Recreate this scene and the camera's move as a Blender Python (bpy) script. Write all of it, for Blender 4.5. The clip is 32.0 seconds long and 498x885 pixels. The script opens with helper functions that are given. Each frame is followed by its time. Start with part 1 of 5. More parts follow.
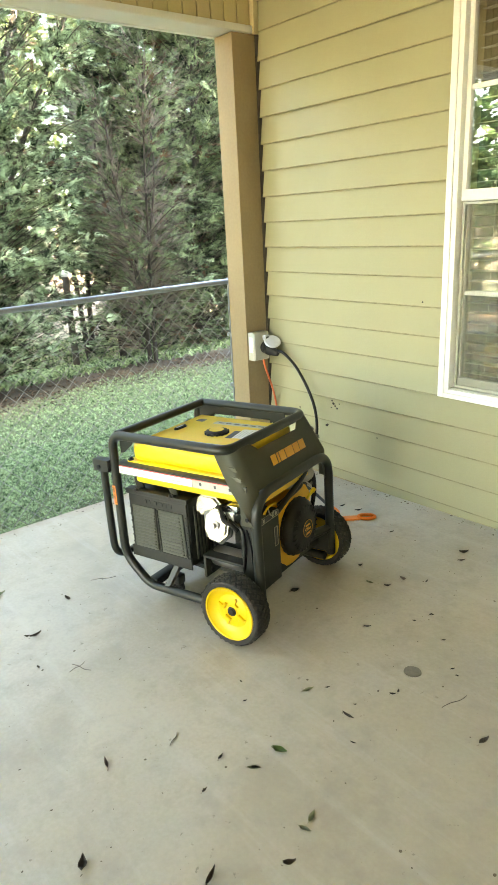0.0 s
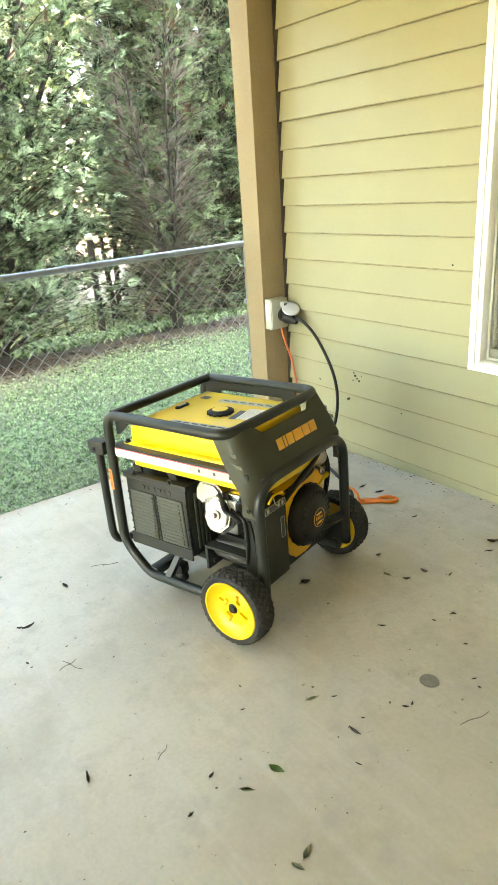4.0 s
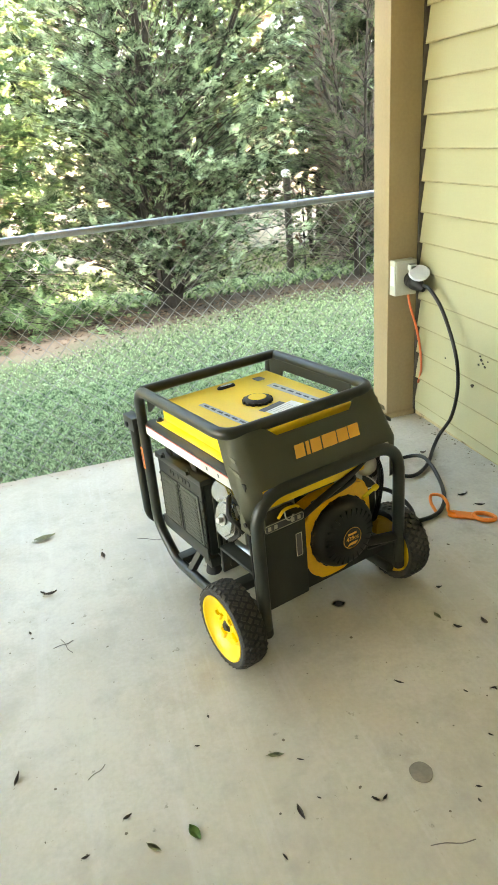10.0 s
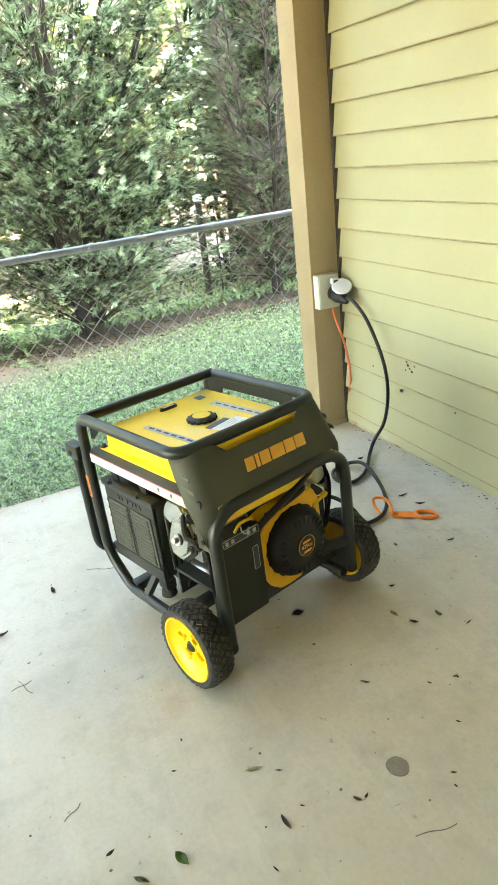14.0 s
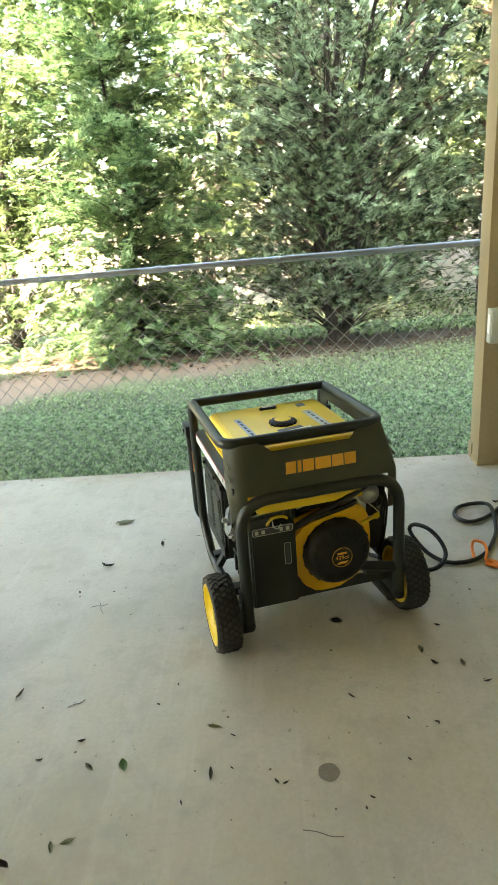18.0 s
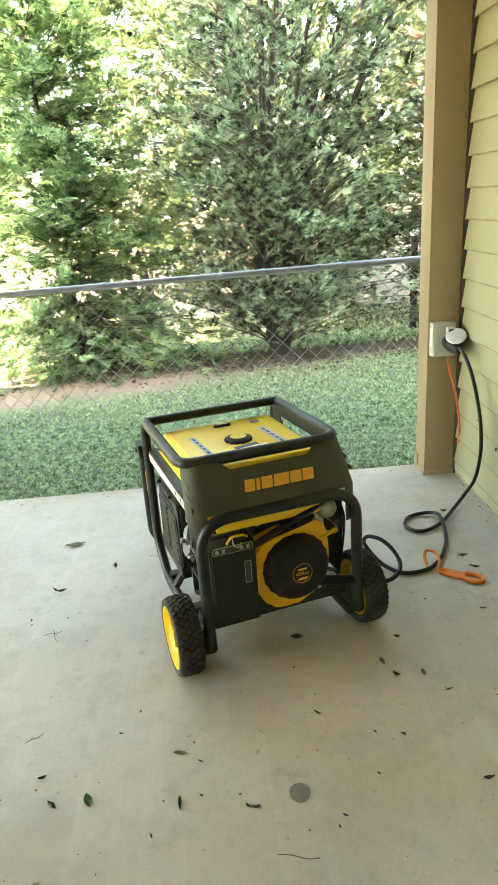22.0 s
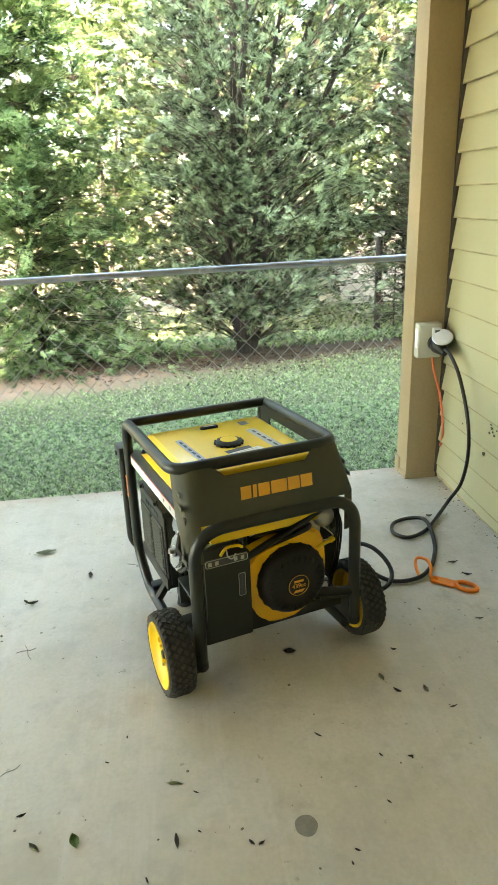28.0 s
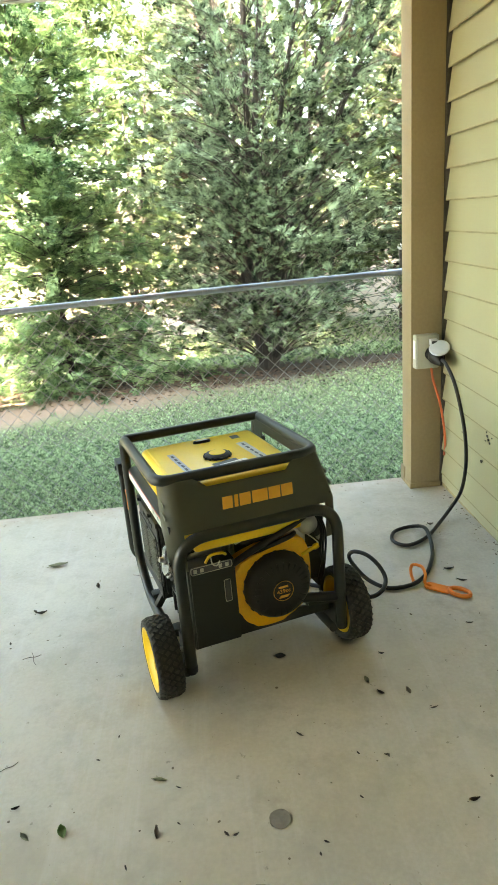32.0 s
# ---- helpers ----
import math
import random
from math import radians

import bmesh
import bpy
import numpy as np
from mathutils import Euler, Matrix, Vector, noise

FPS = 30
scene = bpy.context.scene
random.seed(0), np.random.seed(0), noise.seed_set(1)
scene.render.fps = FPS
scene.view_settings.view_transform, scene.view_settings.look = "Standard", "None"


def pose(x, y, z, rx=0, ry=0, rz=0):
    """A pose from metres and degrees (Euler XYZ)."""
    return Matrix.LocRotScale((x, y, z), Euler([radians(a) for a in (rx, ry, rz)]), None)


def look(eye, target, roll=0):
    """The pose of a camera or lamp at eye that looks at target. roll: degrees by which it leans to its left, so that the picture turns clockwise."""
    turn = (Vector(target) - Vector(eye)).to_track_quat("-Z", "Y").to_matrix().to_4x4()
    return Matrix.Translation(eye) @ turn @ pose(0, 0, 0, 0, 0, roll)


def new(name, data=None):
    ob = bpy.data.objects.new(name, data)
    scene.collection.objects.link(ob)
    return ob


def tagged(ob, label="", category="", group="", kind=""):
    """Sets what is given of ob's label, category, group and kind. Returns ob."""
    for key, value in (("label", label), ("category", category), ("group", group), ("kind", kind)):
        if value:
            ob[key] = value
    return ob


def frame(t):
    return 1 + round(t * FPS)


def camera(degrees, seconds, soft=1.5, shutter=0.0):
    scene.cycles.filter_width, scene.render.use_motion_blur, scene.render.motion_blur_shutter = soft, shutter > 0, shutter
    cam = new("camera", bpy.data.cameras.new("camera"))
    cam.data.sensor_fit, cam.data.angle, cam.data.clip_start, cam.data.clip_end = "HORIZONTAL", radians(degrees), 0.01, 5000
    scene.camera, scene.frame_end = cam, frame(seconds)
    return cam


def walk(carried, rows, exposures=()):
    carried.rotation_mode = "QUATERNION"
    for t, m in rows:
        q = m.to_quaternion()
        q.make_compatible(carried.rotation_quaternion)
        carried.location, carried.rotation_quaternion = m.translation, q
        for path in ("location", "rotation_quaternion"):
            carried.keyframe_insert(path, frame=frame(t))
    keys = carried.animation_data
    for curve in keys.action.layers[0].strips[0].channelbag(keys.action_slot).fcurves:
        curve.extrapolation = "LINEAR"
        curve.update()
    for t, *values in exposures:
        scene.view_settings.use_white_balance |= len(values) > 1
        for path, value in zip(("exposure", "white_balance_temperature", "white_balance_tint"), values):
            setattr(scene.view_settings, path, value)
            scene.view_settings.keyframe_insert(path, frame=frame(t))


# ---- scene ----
cam = camera(41.4, 32.0, soft=0.7)
PATH = [
    (0, (2.847, -2.254, 1.351), (1.354, -1.084, 0.715), -3.0),
    (0.5, (2.83, -2.264, 1.348), (1.347, -1.09, 0.698), -4.1),
    (1, (2.814, -2.286, 1.337), (1.363, -1.073, 0.686), -5.3),
    (1.5, (2.818, -2.288, 1.335), (1.367, -1.073, 0.691), -5.2),
    (2, (2.88, -2.231, 1.344), (1.379, -1.069, 0.715), -4.7),
    (2.5, (2.969, -2.15, 1.348), (1.407, -1.079, 0.709), -2.4),
    (3, (2.978, -2.102, 1.348), (1.424, -1.062, 0.641), -4.0),
    (3.5, (2.864, -2.073, 1.34), (1.315, -1.038, 0.611), -2.1),
    (4, (2.74, -2.05, 1.336), (1.211, -0.99, 0.602), -4.0),
    (4.5, (2.7, -2.025, 1.341), (1.117, -1.06, 0.591), -4.7),
    (6.5, (2.754, -1.827, 1.326), (1.15, -0.959, 0.506), -7.4),
    (7, (2.753, -1.797, 1.326), (1.142, -0.949, 0.498), -7.1),
    (7.5, (2.698, -1.731, 1.32), (1.152, -0.781, 0.478), -5.3),
    (8, (2.609, -1.66, 1.326), (1.016, -0.775, 0.503), -2.7),
    (8.5, (2.594, -1.606, 1.329), (0.948, -0.827, 0.502), -5.0),
    (9, (2.653, -1.485, 1.341), (0.9, -0.974, 0.526), -2.9),
    (9.5, (2.698, -1.407, 1.338), (0.936, -0.958, 0.505), -4.2),
    (10, (2.698, -1.432, 1.343), (0.951, -0.966, 0.488), -5.0),
    (10.5, (2.694, -1.443, 1.341), (0.967, -0.932, 0.473), -5.5),
    (11, (2.685, -1.443, 1.33), (0.979, -0.874, 0.453), -5.4),
    (11.5, (2.69, -1.44, 1.333), (0.978, -0.88, 0.463), -5.8),
    (12, (2.692, -1.446, 1.333), (0.976, -0.893, 0.466), -5.9),
    (12.5, (2.699, -1.447, 1.333), (0.974, -0.891, 0.487), -6.5),
    (13, (2.701, -1.449, 1.338), (0.981, -0.88, 0.489), -6.9),
    (13.5, (2.688, -1.49, 1.337), (0.965, -0.907, 0.504), -8.2),
    (14, (2.699, -1.491, 1.34), (1.005, -0.808, 0.525), -6.8),
    (14.5, (2.725, -1.401, 1.342), (0.972, -0.853, 0.552), -7.3),
    (15, (2.804, -1.229, 1.342), (1.003, -0.971, 0.513), -4.3),
    (15.5, (2.866, -1.165, 1.34), (1.038, -1.002, 0.546), -6.3),
    (17.5, (3.03, -1.023, 1.364), (1.164, -1.119, 0.651), -6.0),
    (18, (3.008, -0.933, 1.348), (1.145, -1.043, 0.63), -4.5),
    (18.5, (3.001, -0.888, 1.343), (1.142, -1.023, 0.616), -6.0),
    (19, (2.982, -0.867, 1.341), (1.134, -1.098, 0.611), -7.8),
    (19.5, (2.986, -0.87, 1.342), (1.143, -1.123, 0.606), -8.4),
    (20, (2.988, -0.896, 1.334), (1.134, -1.023, 0.595), -6.2),
    (20.5, (2.997, -0.975, 1.35), (1.12, -0.925, 0.661), -5.9),
    (21, (3.008, -1.031, 1.357), (1.132, -0.897, 0.677), -5.4),
    (21.5, (3.006, -1.028, 1.356), (1.13, -0.912, 0.672), -4.4),
    (22, (2.991, -0.983, 1.361), (1.117, -0.909, 0.667), -4.0),
    (22.5, (2.973, -0.939, 1.355), (1.098, -0.922, 0.658), -3.0),
    (23, (2.971, -0.893, 1.349), (1.098, -0.951, 0.651), -3.6),
    (23.5, (2.974, -0.874, 1.339), (1.088, -0.944, 0.679), -4.5),
    (24, (2.953, -0.912, 1.337), (1.07, -0.859, 0.666), -2.6),
    (24.5, (2.897, -1.007, 1.341), (1.018, -0.864, 0.672), -4.7),
    (25, (2.882, -1.071, 1.337), (1.013, -0.858, 0.659), -3.5),
    (25.5, (2.876, -1.09, 1.338), (1.015, -0.835, 0.653), -2.0),
    (27.5, (2.869, -1.108, 1.338), (1.009, -0.885, 0.637), -2.1),
    (28, (2.862, -1.083, 1.339), (1.002, -0.878, 0.634), -2.2),
    (28.5, (2.86, -0.993, 1.353), (0.994, -0.878, 0.644), -1.9),
    (29, (2.858, -0.92, 1.348), (0.988, -0.876, 0.64), -1.0),
    (29.5, (2.862, -0.909, 1.343), (1.002, -1.026, 0.618), -1.8),
    (30, (2.85, -0.896, 1.331), (0.996, -1.019, 0.592), -2.2),
    (30.5, (2.834, -0.875, 1.332), (0.985, -0.968, 0.576), -3.7),
    (31, (2.839, -0.86, 1.327), (0.975, -0.888, 0.602), -4.4),
    (31.5, (2.877, -0.879, 1.333), (1.001, -0.838, 0.641), -3.9),
    (32, (2.968, -0.929, 1.35), (1.079, -0.838, 0.698), -4.8),
]
walk(cam, [(t, look(eye, target, roll)) for t, eye, target, roll in PATH], [(0, 4.95, 9100, 9), (2, 4.97, 9100, 9), (3, 5.03, 9100, 9), (4, 5.18, 9100, 9), (9, 5.12, 9100, 9), (13, 5.34, 8600, 9), (15, 5.13, 8800, 7), (18, 4.54, 9000, 7), (19, 4.46, 9100, 7), (22, 4.9, 9200, 7), (23, 4.72, 9200, 7), (24, 4.62, 9300, 7), (25, 4.73, 9400, 7), (28, 4.86, 9200, 7), (29, 4.8, 8900, 7), (30, 4.58, 8500, 7), (31, 4.84, 8600, 7), (32, 4.79, 8900, 7)])

# ---- light ----
world = bpy.data.worlds.new("sky")
scene.world = world
world.use_nodes = True
wn = world.node_tree.nodes
sky = wn.new("ShaderNodeTexSky")
sky.sky_type, sky.sun_disc = "NISHITA", False
SUN_EL, SUN_AZ = 46.0, 357.0   # the way to the sun, degrees from +x towards +y
sky.sun_elevation, sky.sun_rotation = radians(SUN_EL), radians(90 - SUN_AZ)
world.node_tree.links.new(sky.outputs[0], wn["Background"].inputs[0])
wn["Background"].inputs[1].default_value = 0.15
sun_data = bpy.data.lights.new("sun", "SUN")
sun_data.energy, sun_data.angle, sun_data.color = 5.0, radians(0.5), (1.0, 0.95, 0.86)
sun = new("sun", sun_data)
sun.matrix_world = look((0, 0, 0), (-math.cos(radians(SUN_AZ)) * math.cos(radians(SUN_EL)), -math.sin(radians(SUN_AZ)) * math.cos(radians(SUN_EL)), -math.sin(radians(SUN_EL))))
scene.view_settings.exposure = 2.8


# ---- materials ----
def material(name, colour, rough=0.6, metal=0.0, vary=0.12, scale=6.0, fine=60.0, bump=0.15, tint=None, each=0.0, dist=0.002, spec=0.5, wear=None, wear_at=0.62, coat=0.0):
    """A surface with two scales of variation, a fine relief and, where given, worn or stained spots."""
    m = bpy.data.materials.new(name)
    m.use_nodes = True
    n, l = m.node_tree.nodes, m.node_tree.links
    b = n["Principled BSDF"]
    b.inputs["Roughness"].default_value, b.inputs["Metallic"].default_value = rough, metal
    b.inputs["Specular IOR Level"].default_value = spec
    b.inputs["Coat Weight"].default_value = coat
    co = n.new("ShaderNodeTexCoord")
    big, small = n.new("ShaderNodeTexNoise"), n.new("ShaderNodeTexNoise")
    big.inputs["Scale"].default_value, small.inputs["Scale"].default_value = scale, fine
    big.inputs["Detail"].default_value, small.inputs["Detail"].default_value = 5, 4
    for t in (big, small):
        l.new(co.outputs["Object"], t.inputs["Vector"])
    mix = n.new("ShaderNodeMix")
    mix.data_type = "RGBA"
    dark = tint or tuple(c * (1 - 2.2 * vary) for c in colour)
    light = tuple(min(1.0, c * (1 + vary)) for c in colour)
    mix.inputs["A"].default_value, mix.inputs["B"].default_value = (*dark, 1), (*light, 1)
    ramp = n.new("ShaderNodeMapRange")
    ramp.inputs["From Min"].default_value, ramp.inputs["From Max"].default_value = 0.3, 0.62
    add = n.new("ShaderNodeMath")
    add.operation = "MULTIPLY_ADD"
    add.inputs[1].default_value = 0.35
    l.new(small.outputs["Fac"], add.inputs[0])
    sc = n.new("ShaderNodeMath")
    sc.operation = "MULTIPLY"
    sc.inputs[1].default_value = 0.65
    l.new(big.outputs["Fac"], sc.inputs[0])
    l.new(sc.outputs[0], add.inputs[2])
    l.new(add.outputs[0], ramp.inputs["Value"])
    l.new(ramp.outputs[0], mix.inputs["Factor"])
    out = mix.outputs["Result"]
    if each:
        info, hsv, rnd = n.new("ShaderNodeObjectInfo"), n.new("ShaderNodeHueSaturation"), n.new("ShaderNodeMapRange")
        rnd.inputs["To Min"].default_value, rnd.inputs["To Max"].default_value = 1 - each, 1 + each
        l.new(info.outputs["Random"], rnd.inputs["Value"])
        l.new(rnd.outputs[0], hsv.inputs["Value"])
        l.new(out, hsv.inputs["Color"])
        out = hsv.outputs[0]
    if wear:
        spot, wr, wm = n.new("ShaderNodeTexNoise"), n.new("ShaderNodeMapRange"), n.new("ShaderNodeMix")
        spot.inputs["Scale"].default_value, spot.inputs["Detail"].default_value, spot.inputs["Roughness"].default_value = scale * 1.7, 8, 0.7
        l.new(co.outputs["Object"], spot.inputs["Vector"])
        wr.inputs["From Min"].default_value, wr.inputs["From Max"].default_value = wear_at, wear_at + 0.1
        l.new(spot.outputs["Fac"], wr.inputs["Value"])
        wm.data_type = "RGBA"
        wm.inputs["B"].default_value = (*wear, 1)
        l.new(out, wm.inputs["A"])
        l.new(wr.outputs[0], wm.inputs["Factor"])
        out = wm.outputs["Result"]
    l.new(out, b.inputs["Base Color"])
    rr = n.new("ShaderNodeMapRange")
    rr.inputs["To Min"].default_value, rr.inputs["To Max"].default_value = max(0.02, rough - 0.1), min(1, rough + 0.12)
    l.new(big.outputs["Fac"], rr.inputs["Value"])
    l.new(rr.outputs[0], b.inputs["Roughness"])
    if bump:
        bp = n.new("ShaderNodeBump")
        bp.inputs["Strength"].default_value, bp.inputs["Distance"].default_value = bump, dist
        l.new(small.outputs["Fac"], bp.inputs["Height"])
        l.new(bp.outputs[0], b.inputs["Normal"])
    return m


def leafy(name, colour, dark, back=0.35, clump=4.0, single=0.5):
    """Thin leaves: colour by the single leaf and by clump, with light coming through; in crowns the dark clumps stand
    in for shaded depths.
    """
    m = bpy.data.materials.new(name)
    m.use_nodes = True
    n, l = m.node_tree.nodes, m.node_tree.links
    b, out = n["Principled BSDF"], n["Material Output"]
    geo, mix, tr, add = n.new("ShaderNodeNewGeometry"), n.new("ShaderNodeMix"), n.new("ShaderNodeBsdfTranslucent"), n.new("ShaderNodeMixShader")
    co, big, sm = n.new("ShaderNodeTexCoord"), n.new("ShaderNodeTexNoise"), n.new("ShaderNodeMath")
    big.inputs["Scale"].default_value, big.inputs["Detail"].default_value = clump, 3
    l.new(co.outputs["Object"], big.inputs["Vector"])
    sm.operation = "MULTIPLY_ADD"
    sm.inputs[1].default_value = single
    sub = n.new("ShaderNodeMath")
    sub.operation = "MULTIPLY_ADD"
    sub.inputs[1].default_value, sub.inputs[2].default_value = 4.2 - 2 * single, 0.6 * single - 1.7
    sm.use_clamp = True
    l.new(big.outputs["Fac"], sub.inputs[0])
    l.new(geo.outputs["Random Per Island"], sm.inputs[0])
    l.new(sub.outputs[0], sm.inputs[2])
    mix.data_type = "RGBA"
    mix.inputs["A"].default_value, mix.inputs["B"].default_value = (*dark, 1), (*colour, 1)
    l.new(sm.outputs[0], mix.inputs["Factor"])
    l.new(mix.outputs["Result"], b.inputs["Base Color"])
    l.new(mix.outputs["Result"], tr.inputs["Color"])
    b.inputs["Roughness"].default_value, b.inputs["Specular IOR Level"].default_value = 0.6, 0.12
    add.inputs[0].default_value = back
    l.new(b.outputs[0], add.inputs[1])
    l.new(tr.outputs[0], add.inputs[2])
    l.new(add.outputs[0], out.inputs[0])
    return m


M_SIDING = material("vinyl_siding", (0.322, 0.307, 0.184), 0.45, vary=0.04, scale=1.5, fine=180, bump=0.06, dist=0.001, each=0.02)
# darker lip colour draws the shade line under each board's lap
M_LAPSHADE = material("lap_shade", (0.25, 0.225, 0.13), 0.7, vary=0.15, scale=8, fine=60, bump=0)
M_TAN = material("tan_paint", (0.275, 0.207, 0.118), 0.6, vary=0.06, scale=3, fine=70, bump=0.25, dist=0.0015, wear=(0.25, 0.185, 0.10), wear_at=0.6)
M_TANVINYL = material("tan_vinyl", (0.52, 0.43, 0.24), 0.5, vary=0.04, scale=2, fine=150, bump=0.05)
M_FOOT = material("mouldy_strip", (0.36, 0.29, 0.17), 0.65, vary=0.15, scale=12, fine=90, bump=0.2, wear=(0.15, 0.115, 0.07), wear_at=0.54)
M_WHITE = material("white_vinyl", (0.78, 0.78, 0.74), 0.4, vary=0.03, scale=3, fine=120, bump=0.04)
M_CONCRETE = material("concrete", (0.485, 0.455, 0.388), 0.5, vary=0.10, scale=1.6, fine=85, bump=0.12, dist=0.002, wear=(0.36, 0.32, 0.27), wear_at=0.58)


def concrete_stains(m):
    """Broad tan weathering that also stands in for warm bounced light, darker blotches, pale trowel streaks and
    pinholes over the base grey.
    """
    n, l = m.node_tree.nodes, m.node_tree.links
    b = n["Principled BSDF"]
    out = b.inputs["Base Color"].links[0].from_socket
    co = n.new("ShaderNodeTexCoord")
    for scale, detail, lo, hi, colour, most, stretch in ((0.55, 5, 0.38, 0.62, (0.385, 0.325, 0.225), 0.6, (1, 1, 1)), (2.3, 8, 0.53, 0.72, (0.30, 0.265, 0.21), 0.55, (1, 1, 1)),
                                                        (6.5, 7, 0.54, 0.72, (0.58, 0.56, 0.52), 0.24, (0.16, 2.8, 1)), (11.0, 7, 0.50, 0.70, (0.33, 0.295, 0.24), 0.5, (1, 1, 1)), (42.0, 3, 0.68, 0.74, (0.16, 0.14, 0.11), 0.6, (1, 1, 1))):
        mp, t, r, mx = n.new("ShaderNodeMapping"), n.new("ShaderNodeTexNoise"), n.new("ShaderNodeMapRange"), n.new("ShaderNodeMix")
        mp.inputs["Scale"].default_value, mp.inputs["Rotation"].default_value = stretch, (0, 0, 0.2)
        l.new(co.outputs["Object"], mp.inputs["Vector"])
        l.new(mp.outputs[0], t.inputs["Vector"])
        t.inputs["Scale"].default_value, t.inputs["Detail"].default_value, t.inputs["Roughness"].default_value = scale, detail, 0.62
        r.inputs["From Min"].default_value, r.inputs["From Max"].default_value, r.inputs["To Max"].default_value = lo, hi, most
        l.new(t.outputs["Fac"], r.inputs["Value"])
        mx.data_type = "RGBA"
        mx.inputs["B"].default_value = (*colour, 1)
        l.new(out, mx.inputs["A"])
        l.new(r.outputs[0], mx.inputs["Factor"])
        out = mx.outputs["Result"]
    # red soil washed over the edge along the lawn
    sep, nz, ad, r, mx = (n.new(k) for k in ("ShaderNodeSeparateXYZ", "ShaderNodeTexNoise", "ShaderNodeMath", "ShaderNodeMapRange", "ShaderNodeMix"))
    l.new(co.outputs["Object"], sep.inputs[0])
    l.new(co.outputs["Object"], nz.inputs["Vector"])
    nz.inputs["Scale"].default_value, nz.inputs["Detail"].default_value, nz.inputs["Roughness"].default_value = 5.0, 8, 0.7
    ad.operation = "MULTIPLY_ADD"
    ad.inputs[1].default_value = 0.42
    l.new(nz.outputs["Fac"], ad.inputs[0])
    l.new(sep.outputs["X"], ad.inputs[2])
    r.inputs["From Min"].default_value, r.inputs["From Max"].default_value, r.inputs["To Max"].default_value = 0.16, 0.02, 0.75
    l.new(ad.outputs[0], r.inputs["Value"])
    mx.data_type = "RGBA"
    mx.inputs["B"].default_value = (0.34, 0.235, 0.16, 1)
    l.new(out, mx.inputs["A"])
    l.new(r.outputs[0], mx.inputs["Factor"])
    l.new(mx.outputs["Result"], b.inputs["Base Color"])


concrete_stains(M_CONCRETE)
M_CEILING = material("ceiling_vinyl", (0.54, 0.46, 0.29), 0.5, vary=0.03)
M_YELLOW = material("yellow_enamel", (0.90, 0.60, 0.03), 0.32, vary=0.05, scale=5, fine=200, bump=0.03, coat=0.3)
# yellow enamel shifted to orange for warm light bounced onto the housing
M_HOUSING = material("bounce_warmed_enamel", (0.84, 0.44, 0.018), 0.36, vary=0.06, scale=6, fine=200, bump=0.03, coat=0.2)
M_YELLOWP = material("yellow_plastic", (0.68, 0.44, 0.012), 0.42, vary=0.04, scale=8, fine=200, bump=0.03)
M_FRAME = material("powder_coat", (0.019, 0.021, 0.0165), 0.38, spec=0.35, vary=0.08, scale=8, fine=350, bump=0.08, dist=0.0005)
M_GUARD = material("grey_plastic", (0.112, 0.115, 0.080), 0.5, spec=0.35, vary=0.05, scale=6, fine=400, bump=0.12, dist=0.0005)
M_BLACK = material("black_plastic", (0.010, 0.010, 0.009), 0.5, spec=0.3, vary=0.1, scale=9, fine=300, bump=0.1, dist=0.0005)
M_SHEET = material("dark_sheet", (0.022, 0.023, 0.019), 0.45, spec=0.3, vary=0.08, scale=6, fine=250, bump=0.06, dist=0.0005)
M_PANEL = material("dusty_grey_sheet", (0.060, 0.064, 0.048), 0.5, spec=0.4, vary=0.12, scale=9, fine=250, bump=0.08, dist=0.0005)
M_RUBBER = material("rubber", (0.016, 0.0155, 0.0145), 0.7, spec=0.4, vary=0.15, scale=20, fine=200, bump=0.2, dist=0.001, wear=(0.05, 0.042, 0.032), wear_at=0.64)
# lugs lighter than the tyre: dust, plus their highlights put into the colour
M_TREAD = material("dusty_lit_tread", (0.046, 0.043, 0.038), 0.8, vary=0.2, scale=30, fine=200, bump=0.2, dist=0.001, spec=0.3)
M_LEAD = material("red_orange_jacket", (0.58, 0.13, 0.05), 0.45, vary=0.06, scale=12, fine=200, bump=0.05)
M_CABLE = material("cable_jacket", (0.007, 0.007, 0.007), 0.34, spec=0.35, vary=0.1, scale=20, fine=200, bump=0.05)
M_STEEL = material("cast_aluminium", (0.46, 0.455, 0.435), 0.3, metal=1.0, vary=0.06, scale=20, fine=250, bump=0.12, dist=0.0006)
M_ALU = material("polished_aluminium", (0.44, 0.45, 0.43), 0.22, metal=0.95, vary=0.04, scale=20, fine=250, bump=0.06, dist=0.0005)
M_GALV = material("galvanised", (0.35, 0.38, 0.42), 0.36, metal=0.85, vary=0.12, scale=14, fine=120, bump=0.1, dist=0.0008)
M_WIRE = material("weathered_wire", (0.22, 0.215, 0.195), 0.6, metal=0.0, vary=0.15, scale=30, fine=200, bump=0)
M_ORANGE = material("orange_plastic", (0.86, 0.22, 0.03), 0.4, vary=0.05, scale=12, fine=200, bump=0.05)
M_BOX = material("grey_box", (0.40, 0.40, 0.34), 0.45, vary=0.05, scale=8, fine=150, bump=0.06)
M_LIGHTGREY = material("light_grey_plastic", (0.5, 0.52, 0.55), 0.4, vary=0.04)
M_PAPER = material("paper_label", (0.75, 0.75, 0.72), 0.5, vary=0.05, scale=30, fine=200, bump=0.03)
M_INK = material("dark_ink", (0.05, 0.05, 0.06), 0.5, vary=0.1, bump=0)
M_SILVERINK = material("silver_ink", (0.42, 0.42, 0.38), 0.45, vary=0.08, scale=40, bump=0)
